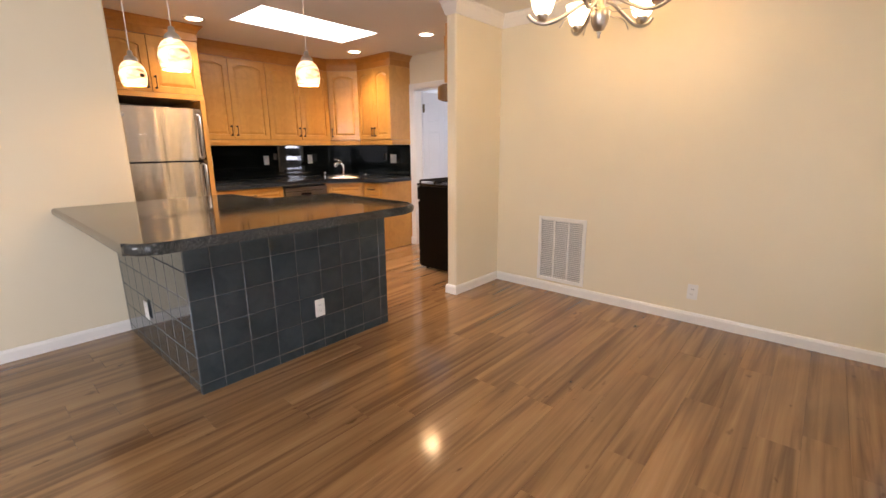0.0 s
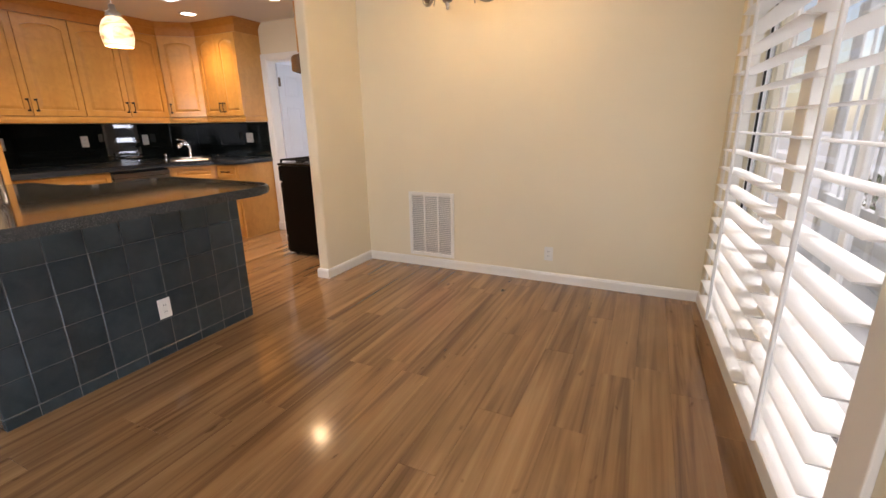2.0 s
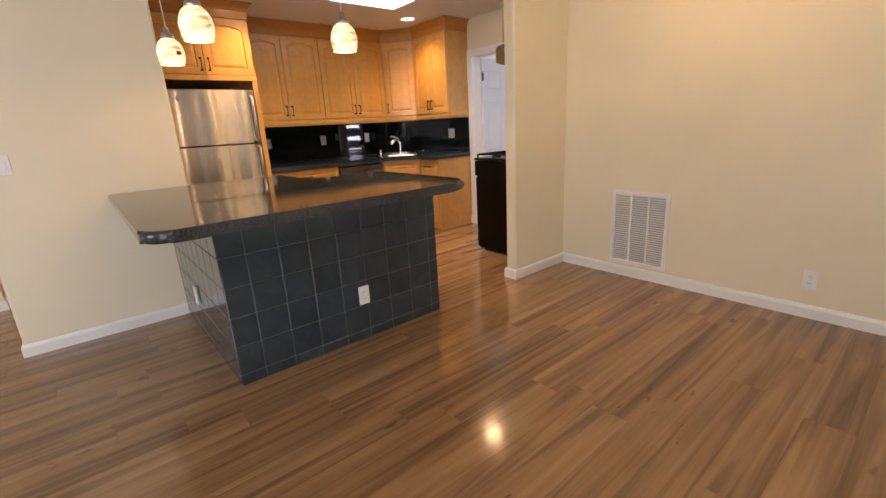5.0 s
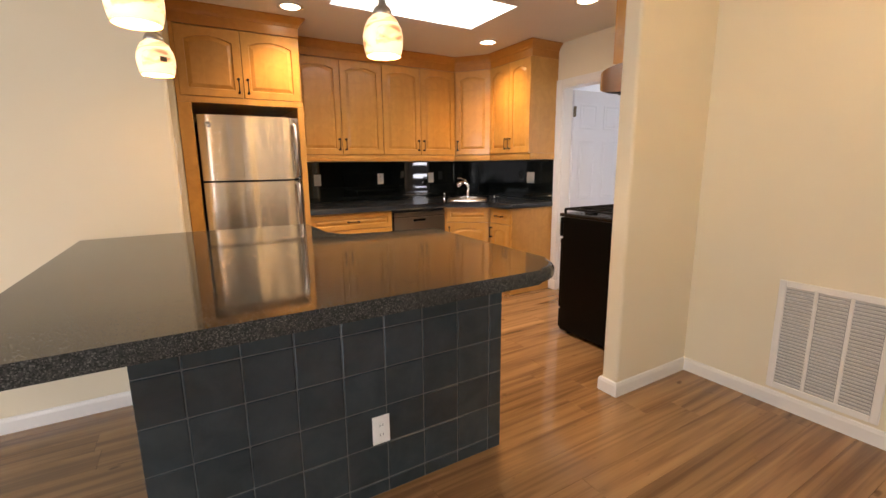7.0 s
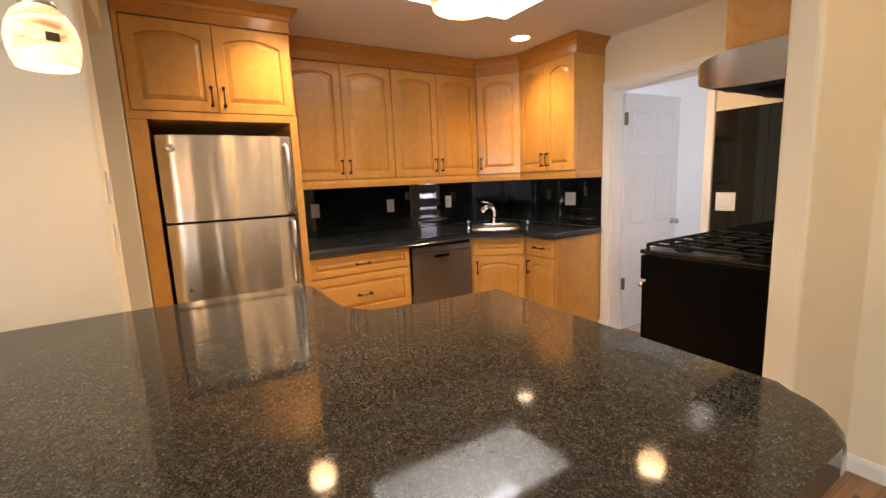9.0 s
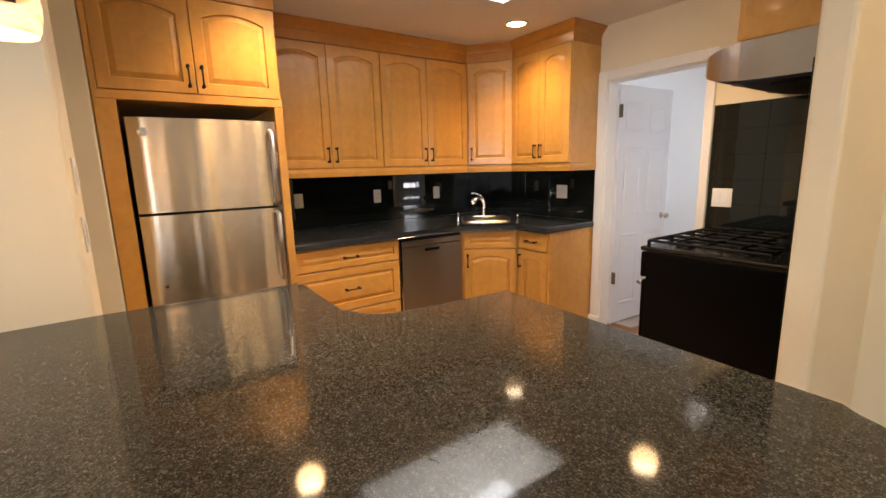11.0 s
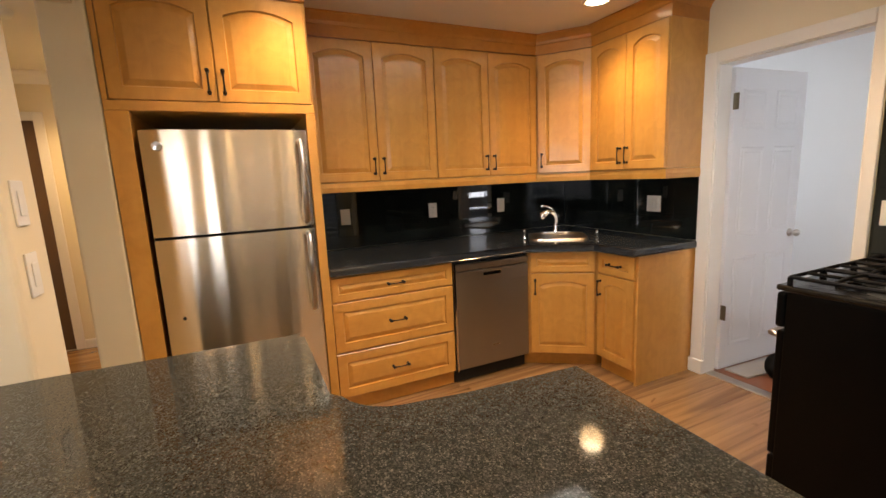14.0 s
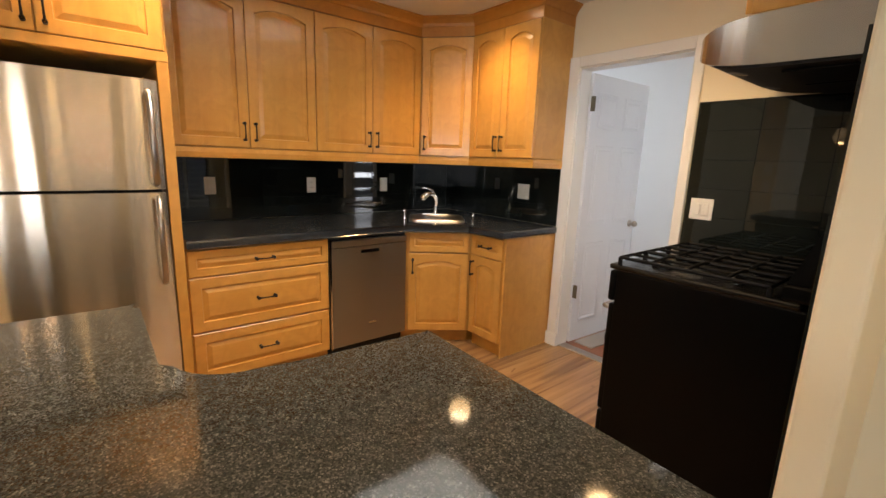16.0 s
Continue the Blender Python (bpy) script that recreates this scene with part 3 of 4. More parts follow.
for z0, z1 in ((0.551, 0.62), (2.45, 2.55)):
    for k in range(8):
        part("rail", box((-0.035, 1.946 + 0.72 * k, z0), (0.035, 2.574 + 0.72 * k, z1), 0.003), BLIND, screen)
rnd = random.Random(4)
for sx, sy, sc in ((3.6, 3.9, 0.9), (3.9, 5.9, 1.1), (3.4, 7.8, 0.8)):
    shrub = thing("shrub", "green leafy shrub beside the patio", "shrub", pose(sx, sy, -0.15), "shrubs by the patio")
    bm = bmesh.new()
    for k in range(7):
        a = rnd.random() * 6.28
        add_tube(bm, [(0, 0, 0), (0.1 * math.cos(a), 0.1 * math.sin(a), 0.3 * sc), (0.32 * sc * math.cos(a), 0.32 * sc * math.sin(a), 0.75 * sc)], [0.014, 0.01, 0.004], 6)
    part("stems", bm, BARK, shrub)
    bm = bmesh.new()
    for k in range(420):
        a, r, h = rnd.random() * 6.28, sc * 0.5 * rnd.random() ** 0.5, sc * (0.25 + 0.75 * rnd.random())
        m = Matrix.Translation((r * math.cos(a), r * math.sin(a), h)) @ Euler((rnd.random() * 3, rnd.random() * 3, rnd.random() * 6)).to_matrix().to_4x4()
        q = [bm.verts.new(m @ Vector(p)) for p in ((-0.05, 0, 0), (0, -0.02, 0.006), (0.05, 0, 0), (0, 0.02, 0.006))]
        bm.faces.new(q)
    part("leaves", bm, FOLIAGE, shrub)

# ---- cabinet work ----


def arch_panel(w, h, arch, inset_edge, n=11):
    """The outline of a panel, u and v from the lower left, with a bowed top."""
    e = inset_edge
    pts = [(e, e), (w - e, e)]
    if arch <= 0:
        return pts + [(w - e, h - e), (e, h - e)]
    for i in range(n):
        s = i / (n - 1)
        u = (w - e) + (2 * e - w) * s
        pts.append((u, h - e - arch + arch * (1 - (2 * s - 1) ** 2)))
    return pts


def panel_front(w, h, arch=0.0, stile=0.055):
    """A raised-panel door or drawer front in the xz plane, its face towards -y, 21 mm thick."""
    bm = bmesh.new()
    inner = arch_panel(w, h, arch, stile)
    n = len(inner)
    cx = w / 2
    outer = []
    for i, (u, v) in enumerate(inner):
        if i < 2:
            outer.append((0 if u < cx else w, 0))
        elif i == 2:
            outer.append((w, h))
        elif i == n - 1:
            outer.append((0, h))
        else:
            outer.append((u, h))

    def ring(pts, y):
        return [bm.verts.new((u, y, v)) for u, v in pts]

    def shrink(pts, d):
        k = (w - 2 * stile - 2 * d) / (w - 2 * stile)
        m0, m1 = min(p[1] for p in pts), max(p[1] for p in pts)
        kv = (m1 - m0 - 2 * d) / (m1 - m0)
        return [(cx + (u - cx) * k, (m0 + m1) / 2 + (v - (m0 + m1) / 2) * kv) for u, v in pts]

    ease = [(u + (0.003 if u < 0.001 else -0.003 if u > w - 0.001 else 0), v + (0.003 if v < 0.001 else -0.003 if v > h - 0.001 else 0)) for u, v in outer]
    rings = [ring(outer, 0), ring(outer, -0.018), ring(ease, -0.021), ring(inner, -0.021), ring(shrink(inner, 0.003), -0.0105), ring(shrink(inner, 0.007), -0.0105),
             ring(shrink(inner, 0.030), -0.019), ring(shrink(inner, 0.033), -0.0195)]
    for a, c in zip(rings, rings[1:]):
        for i in range(n):
            bm.faces.new((a[i], a[(i + 1) % n], c[(i + 1) % n], c[i]))
    bm.faces.new(rings[-1])
    bm.faces.new(rings[0][::-1])
    return bm


def pull(upright):
    """A bronze bow pull about the origin, standing off towards -y."""
    bm = bmesh.new()
    ax = [(-0.048, -0.026), (-0.03, -0.031), (0, -0.033), (0.03, -0.031), (0.048, -0.026)]
    add_tube(bm, [(0, y, x) if upright else (x, y, 0) for x, y in ax], [0.006, 0.0045, 0.004, 0.0045, 0.006], 8)
    for s in (-0.048, 0.048):
        k = lathe([(0.002, 0.0), (0.009, 0.0), (0.009, 0.004), (0.005, 0.010), (0.005, 0.018), (0.0095, 0.024), (0.0095, 0.031), (0.004, 0.035)], 12)
        join(bm, k, pose(0 if upright else s, 0, s if upright else 0, 90, 0, 0))
    return bm


def add_front(parent, name, u, v, w, h, arch, hx, hz, upright, stile=0.055, grain=None, depth=0.0):
    f = part(name, panel_front(w, h, arch, stile), grain or WOOD_V, parent, m=pose(u, depth, v))
    if hx is not None:
        part("handle", pull(upright), BRONZE, f, "oil-rubbed bronze pull", True, pose(hx, -0.021, hz))
    return f


# refrigerator surround and the cabinet over it
FACE_W = pose(-3.78, 0, 0, 0, 0, 90)
solid("fridge_panel", box((W_X, 2.198, 0), (-3.78, 2.288, 1.754), 0.002), WOOD_U, "maple panel beside the refrigerator", "panel")
solid("fridge_panel", box((W_X, 3.030, 0), (-3.78, 3.075, 1.754), 0.002), WOOD_U, "tall maple panel beside the refrigerator", "panel")
FZ = 1.755
fcab = thing("wall_cabinet", "maple cabinet with two arched doors over the refrigerator", "cabinet", pose(-3.80, 2.198, FZ, 0, 0, 90))
part("body", box((0, 0.0, 0), (0.877, 0.78, CEIL - 0.138 - FZ), 0.001), WOOD_U, fcab)
part("rail", box((0, -0.02, 0), (0.877, -0.0005, 0.042), 0.002), WOOD_H, fcab)
dh = CEIL - 0.145 - FZ - 0.048
part("stile", box((0, -0.0195, 0.0425), (0.022, -0.0005, CEIL - 0.138 - FZ), 0.001), WOOD_V, fcab)
add_front(fcab, "door", 0.026, 0.046, 0.418, dh, 0.036, 0.418 - 0.03, 0.085, True)
add_front(fcab, "door", 0.448, 0.046, 0.418, dh, 0.036, 0.03, 0.085, True)

# upper cabinets on the west wall
UB, UT = 1.40, CEIL - 0.138
uw = (4.83 - 3.115) / 4
for k in range(2):
    cab = thing("wall_cabinet", "maple wall cabinet with two arched raised-panel doors", "cabinet", pose(-4.29, 3.115 + 2 * k * uw, UB, 0, 0, 90), "upper cabinets")
    part("body", box((0, 0, 0), (2 * uw - 0.001, 0.348, UT - UB), 0.001), WOOD_V, cab)
    add_front(cab, "door", 0.003, 0.004, uw - 0.005, UT - UB - 0.012, 0.036, uw - 0.035, 0.095, True)
    add_front(cab, "door", uw + 0.002, 0.004, uw - 0.005, UT - UB - 0.012, 0.036, 0.03, 0.095, True)
# diagonal corner
DA, DB = Vector((-4.27, 4.83)), Vector((-3.96, 5.09))
dd = DB - DA
ang = math.degrees(math.atan2(dd.y, dd.x))
cab = thing("corner_cabinet", "maple corner wall cabinet with one arched door", "cabinet", Matrix.Identity(4))
part("body", prism([(W_X + 0.001, 4.831), (-4.29, 4.831), (-3.972, 5.098), (-3.961, 5.418), (W_X + 0.001, 5.418)], UB, UT), WOOD_V, cab)
f = part("door", panel_front(dd.length - 0.014, UT - UB - 0.012, 0.034), WOOD_V, cab, m=pose(DA.x + 0.004, DA.y + 0.012, UB + 0.004, 0, 0, ang))
part("handle", pull(True), BRONZE, f, "oil-rubbed bronze pull", True, pose(0.03, -0.021, 0.095))
# north wall
nw = (-3.32 + 3.955) / 2
cab = thing("wall_cabinet", "maple wall cabinet with two arched doors beside the doorway", "cabinet", pose(-3.955, 5.09, UB), "upper cabinets")
part("body", box((0, 0, 0), (2 * nw, 0.329, UT - UB), 0.001), WOOD_V, cab)
add_front(cab, "door", 0.004, 0.004, nw - 0.006, UT - UB - 0.012, 0.034, nw - 0.033, 0.095, True)
add_front(cab, "door", nw + 0.002, 0.004, nw - 0.006, UT - UB - 0.012, 0.034, 0.028, 0.095, True)
# light rail and crown
RAIL_S = [(-0.02, UB - 0.062), (0.0, UB - 0.062), (0.004, UB - 0.03), (0.0, UB - 0.002), (-0.02, UB - 0.002)]
RUN = [(-4.275, 3.08), (-4.275, 4.825), (-3.962, 5.082), (-3.318, 5.082), (-3.318, 5.418)]
solid("light_rail", sweep(bmesh.new(), RAIL_S, RUN), WOOD_H, "maple light rail under the wall cabinets", "moulding")
CORN = [(-0.02, UT), (0.0, UT), (0.0, UT + 0.068), (0.006, UT + 0.072), (0.012, UT + 0.09), (0.04, UT + 0.122), (0.048, UT + 0.126), (0.048, CEIL - 0.001), (-0.02, CEIL - 0.001)]
solid("cabinet_crown", sweep(bmesh.new(), CORN, [(-4.272, 3.125), (-4.272, 4.827), (-3.963, 5.084), (-3.318, 5.084), (-3.318, 5.418)]), WOOD_C, "deeper stained maple crown moulding on the wall cabinets", "moulding")
solid("cabinet_crown", sweep(bmesh.new(), CORN, [(-3.80, 2.196), (-3.78, 2.196), (-3.78, 3.075), (-4.22, 3.075)]), WOOD_C, "deeper stained maple crown moulding over the refrigerator", "moulding")

# base cabinets
CT = 0.916
cab = thing("drawer_cabinet", "maple base cabinet with three drawers", "cabinet", pose(-3.951, 3.10, 0, 0, 0, 90))
part("body", box((0, 0, 0.1), (0.79, 0.685, CT - 0.051), 0.001), WOOD_V, cab)
part("plinth", box((0, 0.03, 0.0), (0.79, 0.6, 0.098)), WOOD_H, cab)
for z0, z1 in ((0.712, 0.855), (0.398, 0.702), (0.108, 0.388)):
    add_front(cab, "drawer_front", 0.004, z0, 0.782, z1 - z0, 0, 0.391, (z1 - z0) / 2, False, 0.042 if z1 - z0 < 0.2 else 0.055, WOOD_H)
dwm = thing("dishwasher", "stainless steel built-in dishwasher", "dishwasher", pose(-3.95, 3.893, 0, 0, 0, 90))
part("body", box((0, 0.0, 0.10), (0.59, 0.6, 0.855)), DARK, dwm)
part("door", box((0.004, -0.028, 0.105), (0.586, -0.001, 0.785), 0.006, 2), STEEL2, dwm)
part("control_strip", box((0.004, -0.03, 0.792), (0.586, -0.001, 0.835), 0.006, 2), STEEL2, dwm)
part("pocket", box((0.22, -0.0305, 0.742), (0.36, -0.027, 0.765), 0.001), CHROME, dwm, "recessed bright grip")
part("toe_panel", box((0.004, 0.03, 0.0), (0.586, 0.05, 0.098)), DARK, dwm)
part("badge", box((0.28, -0.0295, 0.235), (0.335, -0.0275, 0.245)), CHROME, dwm)
part("edge_trim", box((0.0, -0.03, 0.10), (0.012, -0.0285, 0.84)), CHROME, dwm)
EA, EB = Vector((-3.93, 4.50)), Vector((-3.665, 4.875))
ed = EB - EA
eang = math.degrees(math.atan2(ed.y, ed.x))
cab = thing("sink_cabinet", "maple corner sink cabinet with an arched door", "cabinet", Matrix.Identity(4))
part("body", prism([(-4.60, 4.49), (-3.955, 4.49), (-3.672, 4.893), (-3.672, 5.40), (-4.60, 5.40)], 0.1, CT - 0.051), WOOD_V, cab)
part("plinth", prism([(-4.60, 4.50), (-4.0, 4.50), (-3.72, 4.92), (-3.72, 5.40), (-4.60, 5.40)], 0.0, 0.098), WOOD_H, cab)
el = ed.length
f = part("drawer_front", panel_front(el - 0.02, 0.143, 0, 0.042), WOOD_H, cab, m=pose(EA.x - 0.008, EA.y + 0.012, 0.712, 0, 0, eang))
f = part("door", panel_front(el - 0.02, 0.594, 0.034), WOOD_V, cab, m=pose(EA.x - 0.008, EA.y + 0.012, 0.108, 0, 0, eang))
part("handle", pull(True), BRONZE, f, "oil-rubbed bronze pull", True, pose(0.03, -0.021, 0.50))
cab = thing("base_cabinet", "maple base cabinet with a drawer and an arched door", "cabinet", pose(-3.665, 4.893, 0))
part("body", box((0.004, 0, 0.1), (0.317, 0.525, CT - 0.051), 0.001), WOOD_V, cab)
part("plinth", box((0.004, 0.03, 0), (0.317, 0.525, 0.098)), WOOD_H, cab)
part("end_panel", box((0.3175, -0.003, 0.0), (0.332, 0.525, CT - 0.051), 0.001), WOOD_U, cab)
add_front(cab, "drawer_front", 0.006, 0.712, 0.306, 0.143, 0, 0.153, 0.07, False, 0.042, WOOD_H)
add_front(cab, "door", 0.006, 0.108, 0.306, 0.594, 0.03, 0.028, 0.50, True)

# worktop, with the sink hole left to the basin's rim
top_pts = [(W_X + 0.002, 3.102), (-3.905, 3.102), (-3.905, 4.47), (-3.655, 4.835), (-3.315, 4.835), (-3.315, 5.418), (W_X + 0.002, 5.418)]
solid("worktop", prism(top_pts, CT - 0.05, CT, 0.014, 3), COUNTER2, "blue-black stone-look worktop with a rounded edge", "worktop", smooth=False)
sink = thing("sink", "small stainless steel corner bar sink", "sink", pose(-4.07, 4.86, CT, 0, 0, eang))


def rounded(w, h, r, n=6):
    pts = []
    for cx, cy, a0 in ((w - r, h - r, 0), (-w + r, h - r, 90), (-w + r, -h + r, 180), (w - r, -h + r, 270)):
        for i in range(n + 1):
            a = radians(a0 + 90 * i / n)
            pts.append((cx + r * math.cos(a), cy + r * math.sin(a)))
    return pts


bm = bmesh.new()
rings = [[bm.verts.new((x, y, z)) for x, y in rounded(w, h, r)] for w, h, r, z in ((0.215, 0.185, 0.07, 0.0), (0.212, 0.182, 0.07, 0.012), (0.190, 0.150, 0.06, 0.012), (0.186, 0.146, 0.06, 0.004), (0.18, 0.14, 0.05, 0.003))]
for a, c in zip(rings, rings[1:]):
    for i in range(len(a)):
        bm.faces.new((a[i], a[(i + 1) % len(a)], c[(i + 1) % len(a)], c[i]))
bm.faces.new(rings[-1])
part("basin", bm, NICKEL, sink, "", True)
faucet = thing("faucet", "chrome pull-out kitchen faucet behind the sink", "faucet", pose(-4.215, 4.965, CT + 0.012, 0, 0, eang - 58))
part("base", lathe([(0.03, 0), (0.03, 0.006), (0.022, 0.012), (0.018, 0.05), (0.016, 0.07)], 20, True), CHROME, faucet, "", True)
part("spout", tube([(0, 0, 0.06), (0, 0.008, 0.10), (0, 0.004, 0.135), (0, -0.03, 0.165), (0, -0.075, 0.17), (0, -0.115, 0.15)], [0.015, 0.018, 0.024, 0.018, 0.017, 0.026], 14), CHROME, faucet, "", True)
part("spray_head", lathe([(0.001, -0.03), (0.02, -0.028), (0.027, -0.012), (0.026, 0.008), (0.012, 0.024), (0.001, 0.026)], 18), CHROME, faucet, "", True, pose(0, -0.122, 0.146, -25, 0, 0))
part("lever", tube([(0, 0.0, 0.15), (0, -0.03, 0.192), (0, -0.09, 0.215), (0, -0.14, 0.218)], [0.012, 0.009, 0.007, 0.005]), CHROME, faucet, "", True)
part("deck_plate", prism(rounded(0.12, 0.028, 0.027), 0, 0.008, 0.002), CHROME, faucet, "", False, pose(0, 0, 0, 0, 0, 58))
sd = solid("soap_dispenser", lathe([(0.016, 0), (0.016, 0.01), (0.009, 0.014), (0.009, 0.05), (0.012, 0.055), (0.012, 0.075), (0.003, 0.08)], 16, True), CHROME, "chrome soap dispenser beside the sink", "soap dispenser", m=pose(-4.13, 4.60, CT), smooth=True)
solid("air_gap", lathe([(0.013, 0), (0.013, 0.035), (0.008, 0.045), (0.001, 0.046)], 16, True), CHROME, "chrome air gap beside the sink", "fitting", m=pose(-3.92, 5.12, CT), smooth=True)

# ---- wall plates ----


def plate(name, label, m, w=0.07, h=0.115, toggles=0, sockets=True):
    p = thing(name, label, "switch" if toggles else "outlet", m)
    part("cover", box((-w / 2, -0.006, -h / 2), (w / 2, 0, h / 2), 0.002, 2), PLATE, p)
    if toggles:
        for k in range(toggles):
            cx = (k - (toggles - 1) / 2) * 0.046
            part("rocker", box((cx - 0.016, -0.010, -0.033), (cx + 0.016, -0.0065, 0.033), 0.002), PLATE, p)
    else:
        for z in (-0.02, 0.02):
            s = part("socket", box((-0.017, -0.008, z - 0.014), (0.017, -0.0065, z + 0.014), 0.002), PLATE, p)
            for x in (-0.006, 0.006):
                part("slot", box((x - 0.0012, -0.0085, z - 0.004), (x + 0.0012, -0.0079, z + 0.006)), SLOT, s)
    return p


plate("outlet", "white outlet low on the dining wall", pose(0.242, 4.80, 0.24))
plate("outlet", "white outlet on the tiled bar front", pose(-1.492, 2.74, 0.29, 0, 0, 90))
plate("outlet", "white outlet on the tiled bar end", pose(-2.28, 1.982, 0.30))
for y, tg in ((3.37, 1), (4.07, 0), (4.71, 1)):
    plate("wall_switch" if tg else "outlet", "white plate on the black tiled backsplash", pose(W_X + 0.0125, y, 1.15, 0, 0, 90), toggles=tg)
plate("outlet", "white double plate on the black tiled backsplash", pose(-3.66, N_Y - 0.0125, 1.15), 0.115, 0.115, 2)
plate("wall_switch", "white double switch on the tiled wall by the range", pose(-2.36, N_Y - 0.0125, 1.15), 0.118, 0.118, 2)
plate("wall_switch", "white dimmer switch at the hall opening", pose(-2.935, S_Y, 1.39, 0, 0, 180), 0.07, 0.118, 1)
plate("wall_switch", "white dimmer switch at the hall opening", pose(-2.935, S_Y, 1.20, 0, 0, 180), 0.07, 0.118, 1)
plate("wall_switch", "white switch on the cream wall", pose(-2.85, 1.25, 1.17, 0, 0, 90), toggles=1)

# return air grille
grille = thing("return_air_grille", "white metal return air grille in the wall", "vent", pose(-0.825, 4.80, 0.395))
gw, gh = 0.225, 0.295
bm = bmesh.new()
for a, c in (((-gw, -0.012, -gh), (-gw + 0.032, 0, gh)), ((gw - 0.032, -0.012, -gh), (gw, 0, gh)), ((-gw + 0.032, -0.012, gh - 0.032), (gw - 0.032, 0, gh)), ((-gw + 0.032, -0.012, -gh), (gw - 0.032, 0, -gh + 0.032))):
    add_box(bm, a, c, 0.003)
part("frame", bm, TRIM, grille)
part("backing", box((-gw + 0.03, -0.002, -gh + 0.03), (gw - 0.03, -0.0005, gh - 0.03)), GREYBACK, grille)
for k in (-1, 1):
    part("mullion", box((k * 0.068 - 0.008, -0.0105, -gh + 0.032), (k * 0.068 + 0.008, -0.003, gh - 0.032), 0.002), TRIM, grille)
sl = bpy.data.meshes.new("slat")
bm = box((-0.056, -0.001, -0.0085), (0.056, 0.001, 0.0085))
bm.to_mesh(sl)
bm.free()
sl.materials.append(TRIM)
for cx in (-0.1335, 0.0, 0.1335):
    for k in range(30):
        o = new("slat", sl)
        o.parent = grille
        o.matrix_local = pose(cx, -0.007, -gh + 0.044 + k * 0.0176, 40, 0, 0)

# ---- refrigerator ----
fr = thing("refrigerator", "stainless steel top-freezer refrigerator", "refrigerator", pose(-3.80, 2.31, 0, 0, 0, 90))
part("body", box((0.005, 0.03, 0.02), (0.705, 0.74, 1.665), 0.004), DARK, fr)


def bowed(w, z0, z1, bow, n=64):
    pts = []
    for i in range(n + 1):
        s = i / n
        pts.append((w * s, -0.028 - bow * (1 - (2 * s - 1) ** 4) * 1.0))
    return prism([(0, 0.028)] + pts + [(w, 0.028)], z0, z1, 0.004, 2)


for nm, z0, z1 in (("freezer_door", 1.192, 1.672), ("fridge_door", 0.06, 1.178)):
    d = part(nm, bowed(0.712, z0, z1, 0.018), STEEL, fr, smooth=False)
    if nm == "freezer_door":
        pts = [(0.675, -0.03, 1.215), (0.675, -0.075, 1.225), (0.675, -0.078, 1.40), (0.675, -0.07, 1.60), (0.675, -0.03, 1.62)]
    else:
        pts = [(0.675, -0.03, 1.155), (0.675, -0.075, 1.145), (0.675, -0.078, 1.0), (0.675, -0.07, 0.77), (0.675, -0.03, 0.75)]
    part("handle", tube(pts, 0.013, 10), NICKEL, d, "brushed metal bar handle", True)
    part("hinge_cap", box((0.0, -0.02, z0 - 0.012), (0.09, 0.02, z0 - 0.002)), DARK, d)
part("badge", lathe([(0.001, 0.004), (0.02, 0.003), (0.022, 0)], 20), CHROME, fr, "round maker's badge", False, pose(0.065, -0.043, 1.60, 90, 0, 0))
part("lock", lathe([(0.001, 0.003), (0.007, 0.003), (0.008, 0)], 12), DARK, fr, "", False, pose(0.075, -0.043, 0.80, 90, 0, 0))
part("toe_grille", box((0.01, 0.03, 0.0), (0.71, 0.06, 0.055)), DARK, fr)

# ---- breakfast bar ----
PF, PL, PR = -1.5, 1.99, 3.33
bar = thing("breakfast_bar", "breakfast bar clad in slate-blue tiles", "breakfast bar", Matrix.Identity(4))
part("core", prism([(PF - 0.003, PL + 0.003), (PF - 0.003, PR - 0.003), (-2.18, PR - 0.003), (-2.18, 2.77), (-2.80, 2.77), (-2.80, S_Y + 0.001), (-2.848, S_Y - 0.05), (-2.848, PL + 0.003)], 0, 0.885), GROUT, bar)


def arc(cx, cy, r, a0, a1, n=7):
    return [(cx + r * math.cos(radians(a0 + (a1 - a0) * i / n)), cy + r * math.sin(radians(a0 + (a1 - a0) * i / n))) for i in range(n + 1)]


slab = [(-2.849, 1.69)] + arc(-1.21, 1.79, 0.10, -90, 0) + arc(-1.285, 3.185, 0.165, 0, 84) + arc(-2.215, 3.387, 0.018, 90, 180, 3)
slab += [(-2.233, 3.10)] + arc(-2.383, 2.972, 0.15, 0, -90)[1:] + [(-2.80, 2.822)] + arc(-2.81, 2.80, 0.022, 90, 180, 3) + [(-2.849, 2.80), (-2.849, S_Y + 0.001)]
slab = [p for i, p in enumerate(slab) if i == 0 or (Vector(p) - Vector(slab[i - 1])).length > 0.004]
solid("bar_top", prism(slab, 0.886, 0.937, 0.02, 5), GRANITE, "polished dark speckled granite bar top", "worktop")

# ---- range and hood ----
rg = thing("gas_range", "black freestanding gas range", "range", pose(-2.40, 5.345, 0, 0, 0, -90))
part("body", box((0, 0.03, 0.03), (0.762, 0.72, 0.905), 0.006, 2), BLACK, rg)
part("oven_door", box((0.01, 0.0, 0.20), (0.752, 0.029, 0.74), 0.008, 2), BLACK, rg)
part("drawer", box((0.01, 0.002, 0.04), (0.752, 0.029, 0.19), 0.008, 2), BLACK, rg)
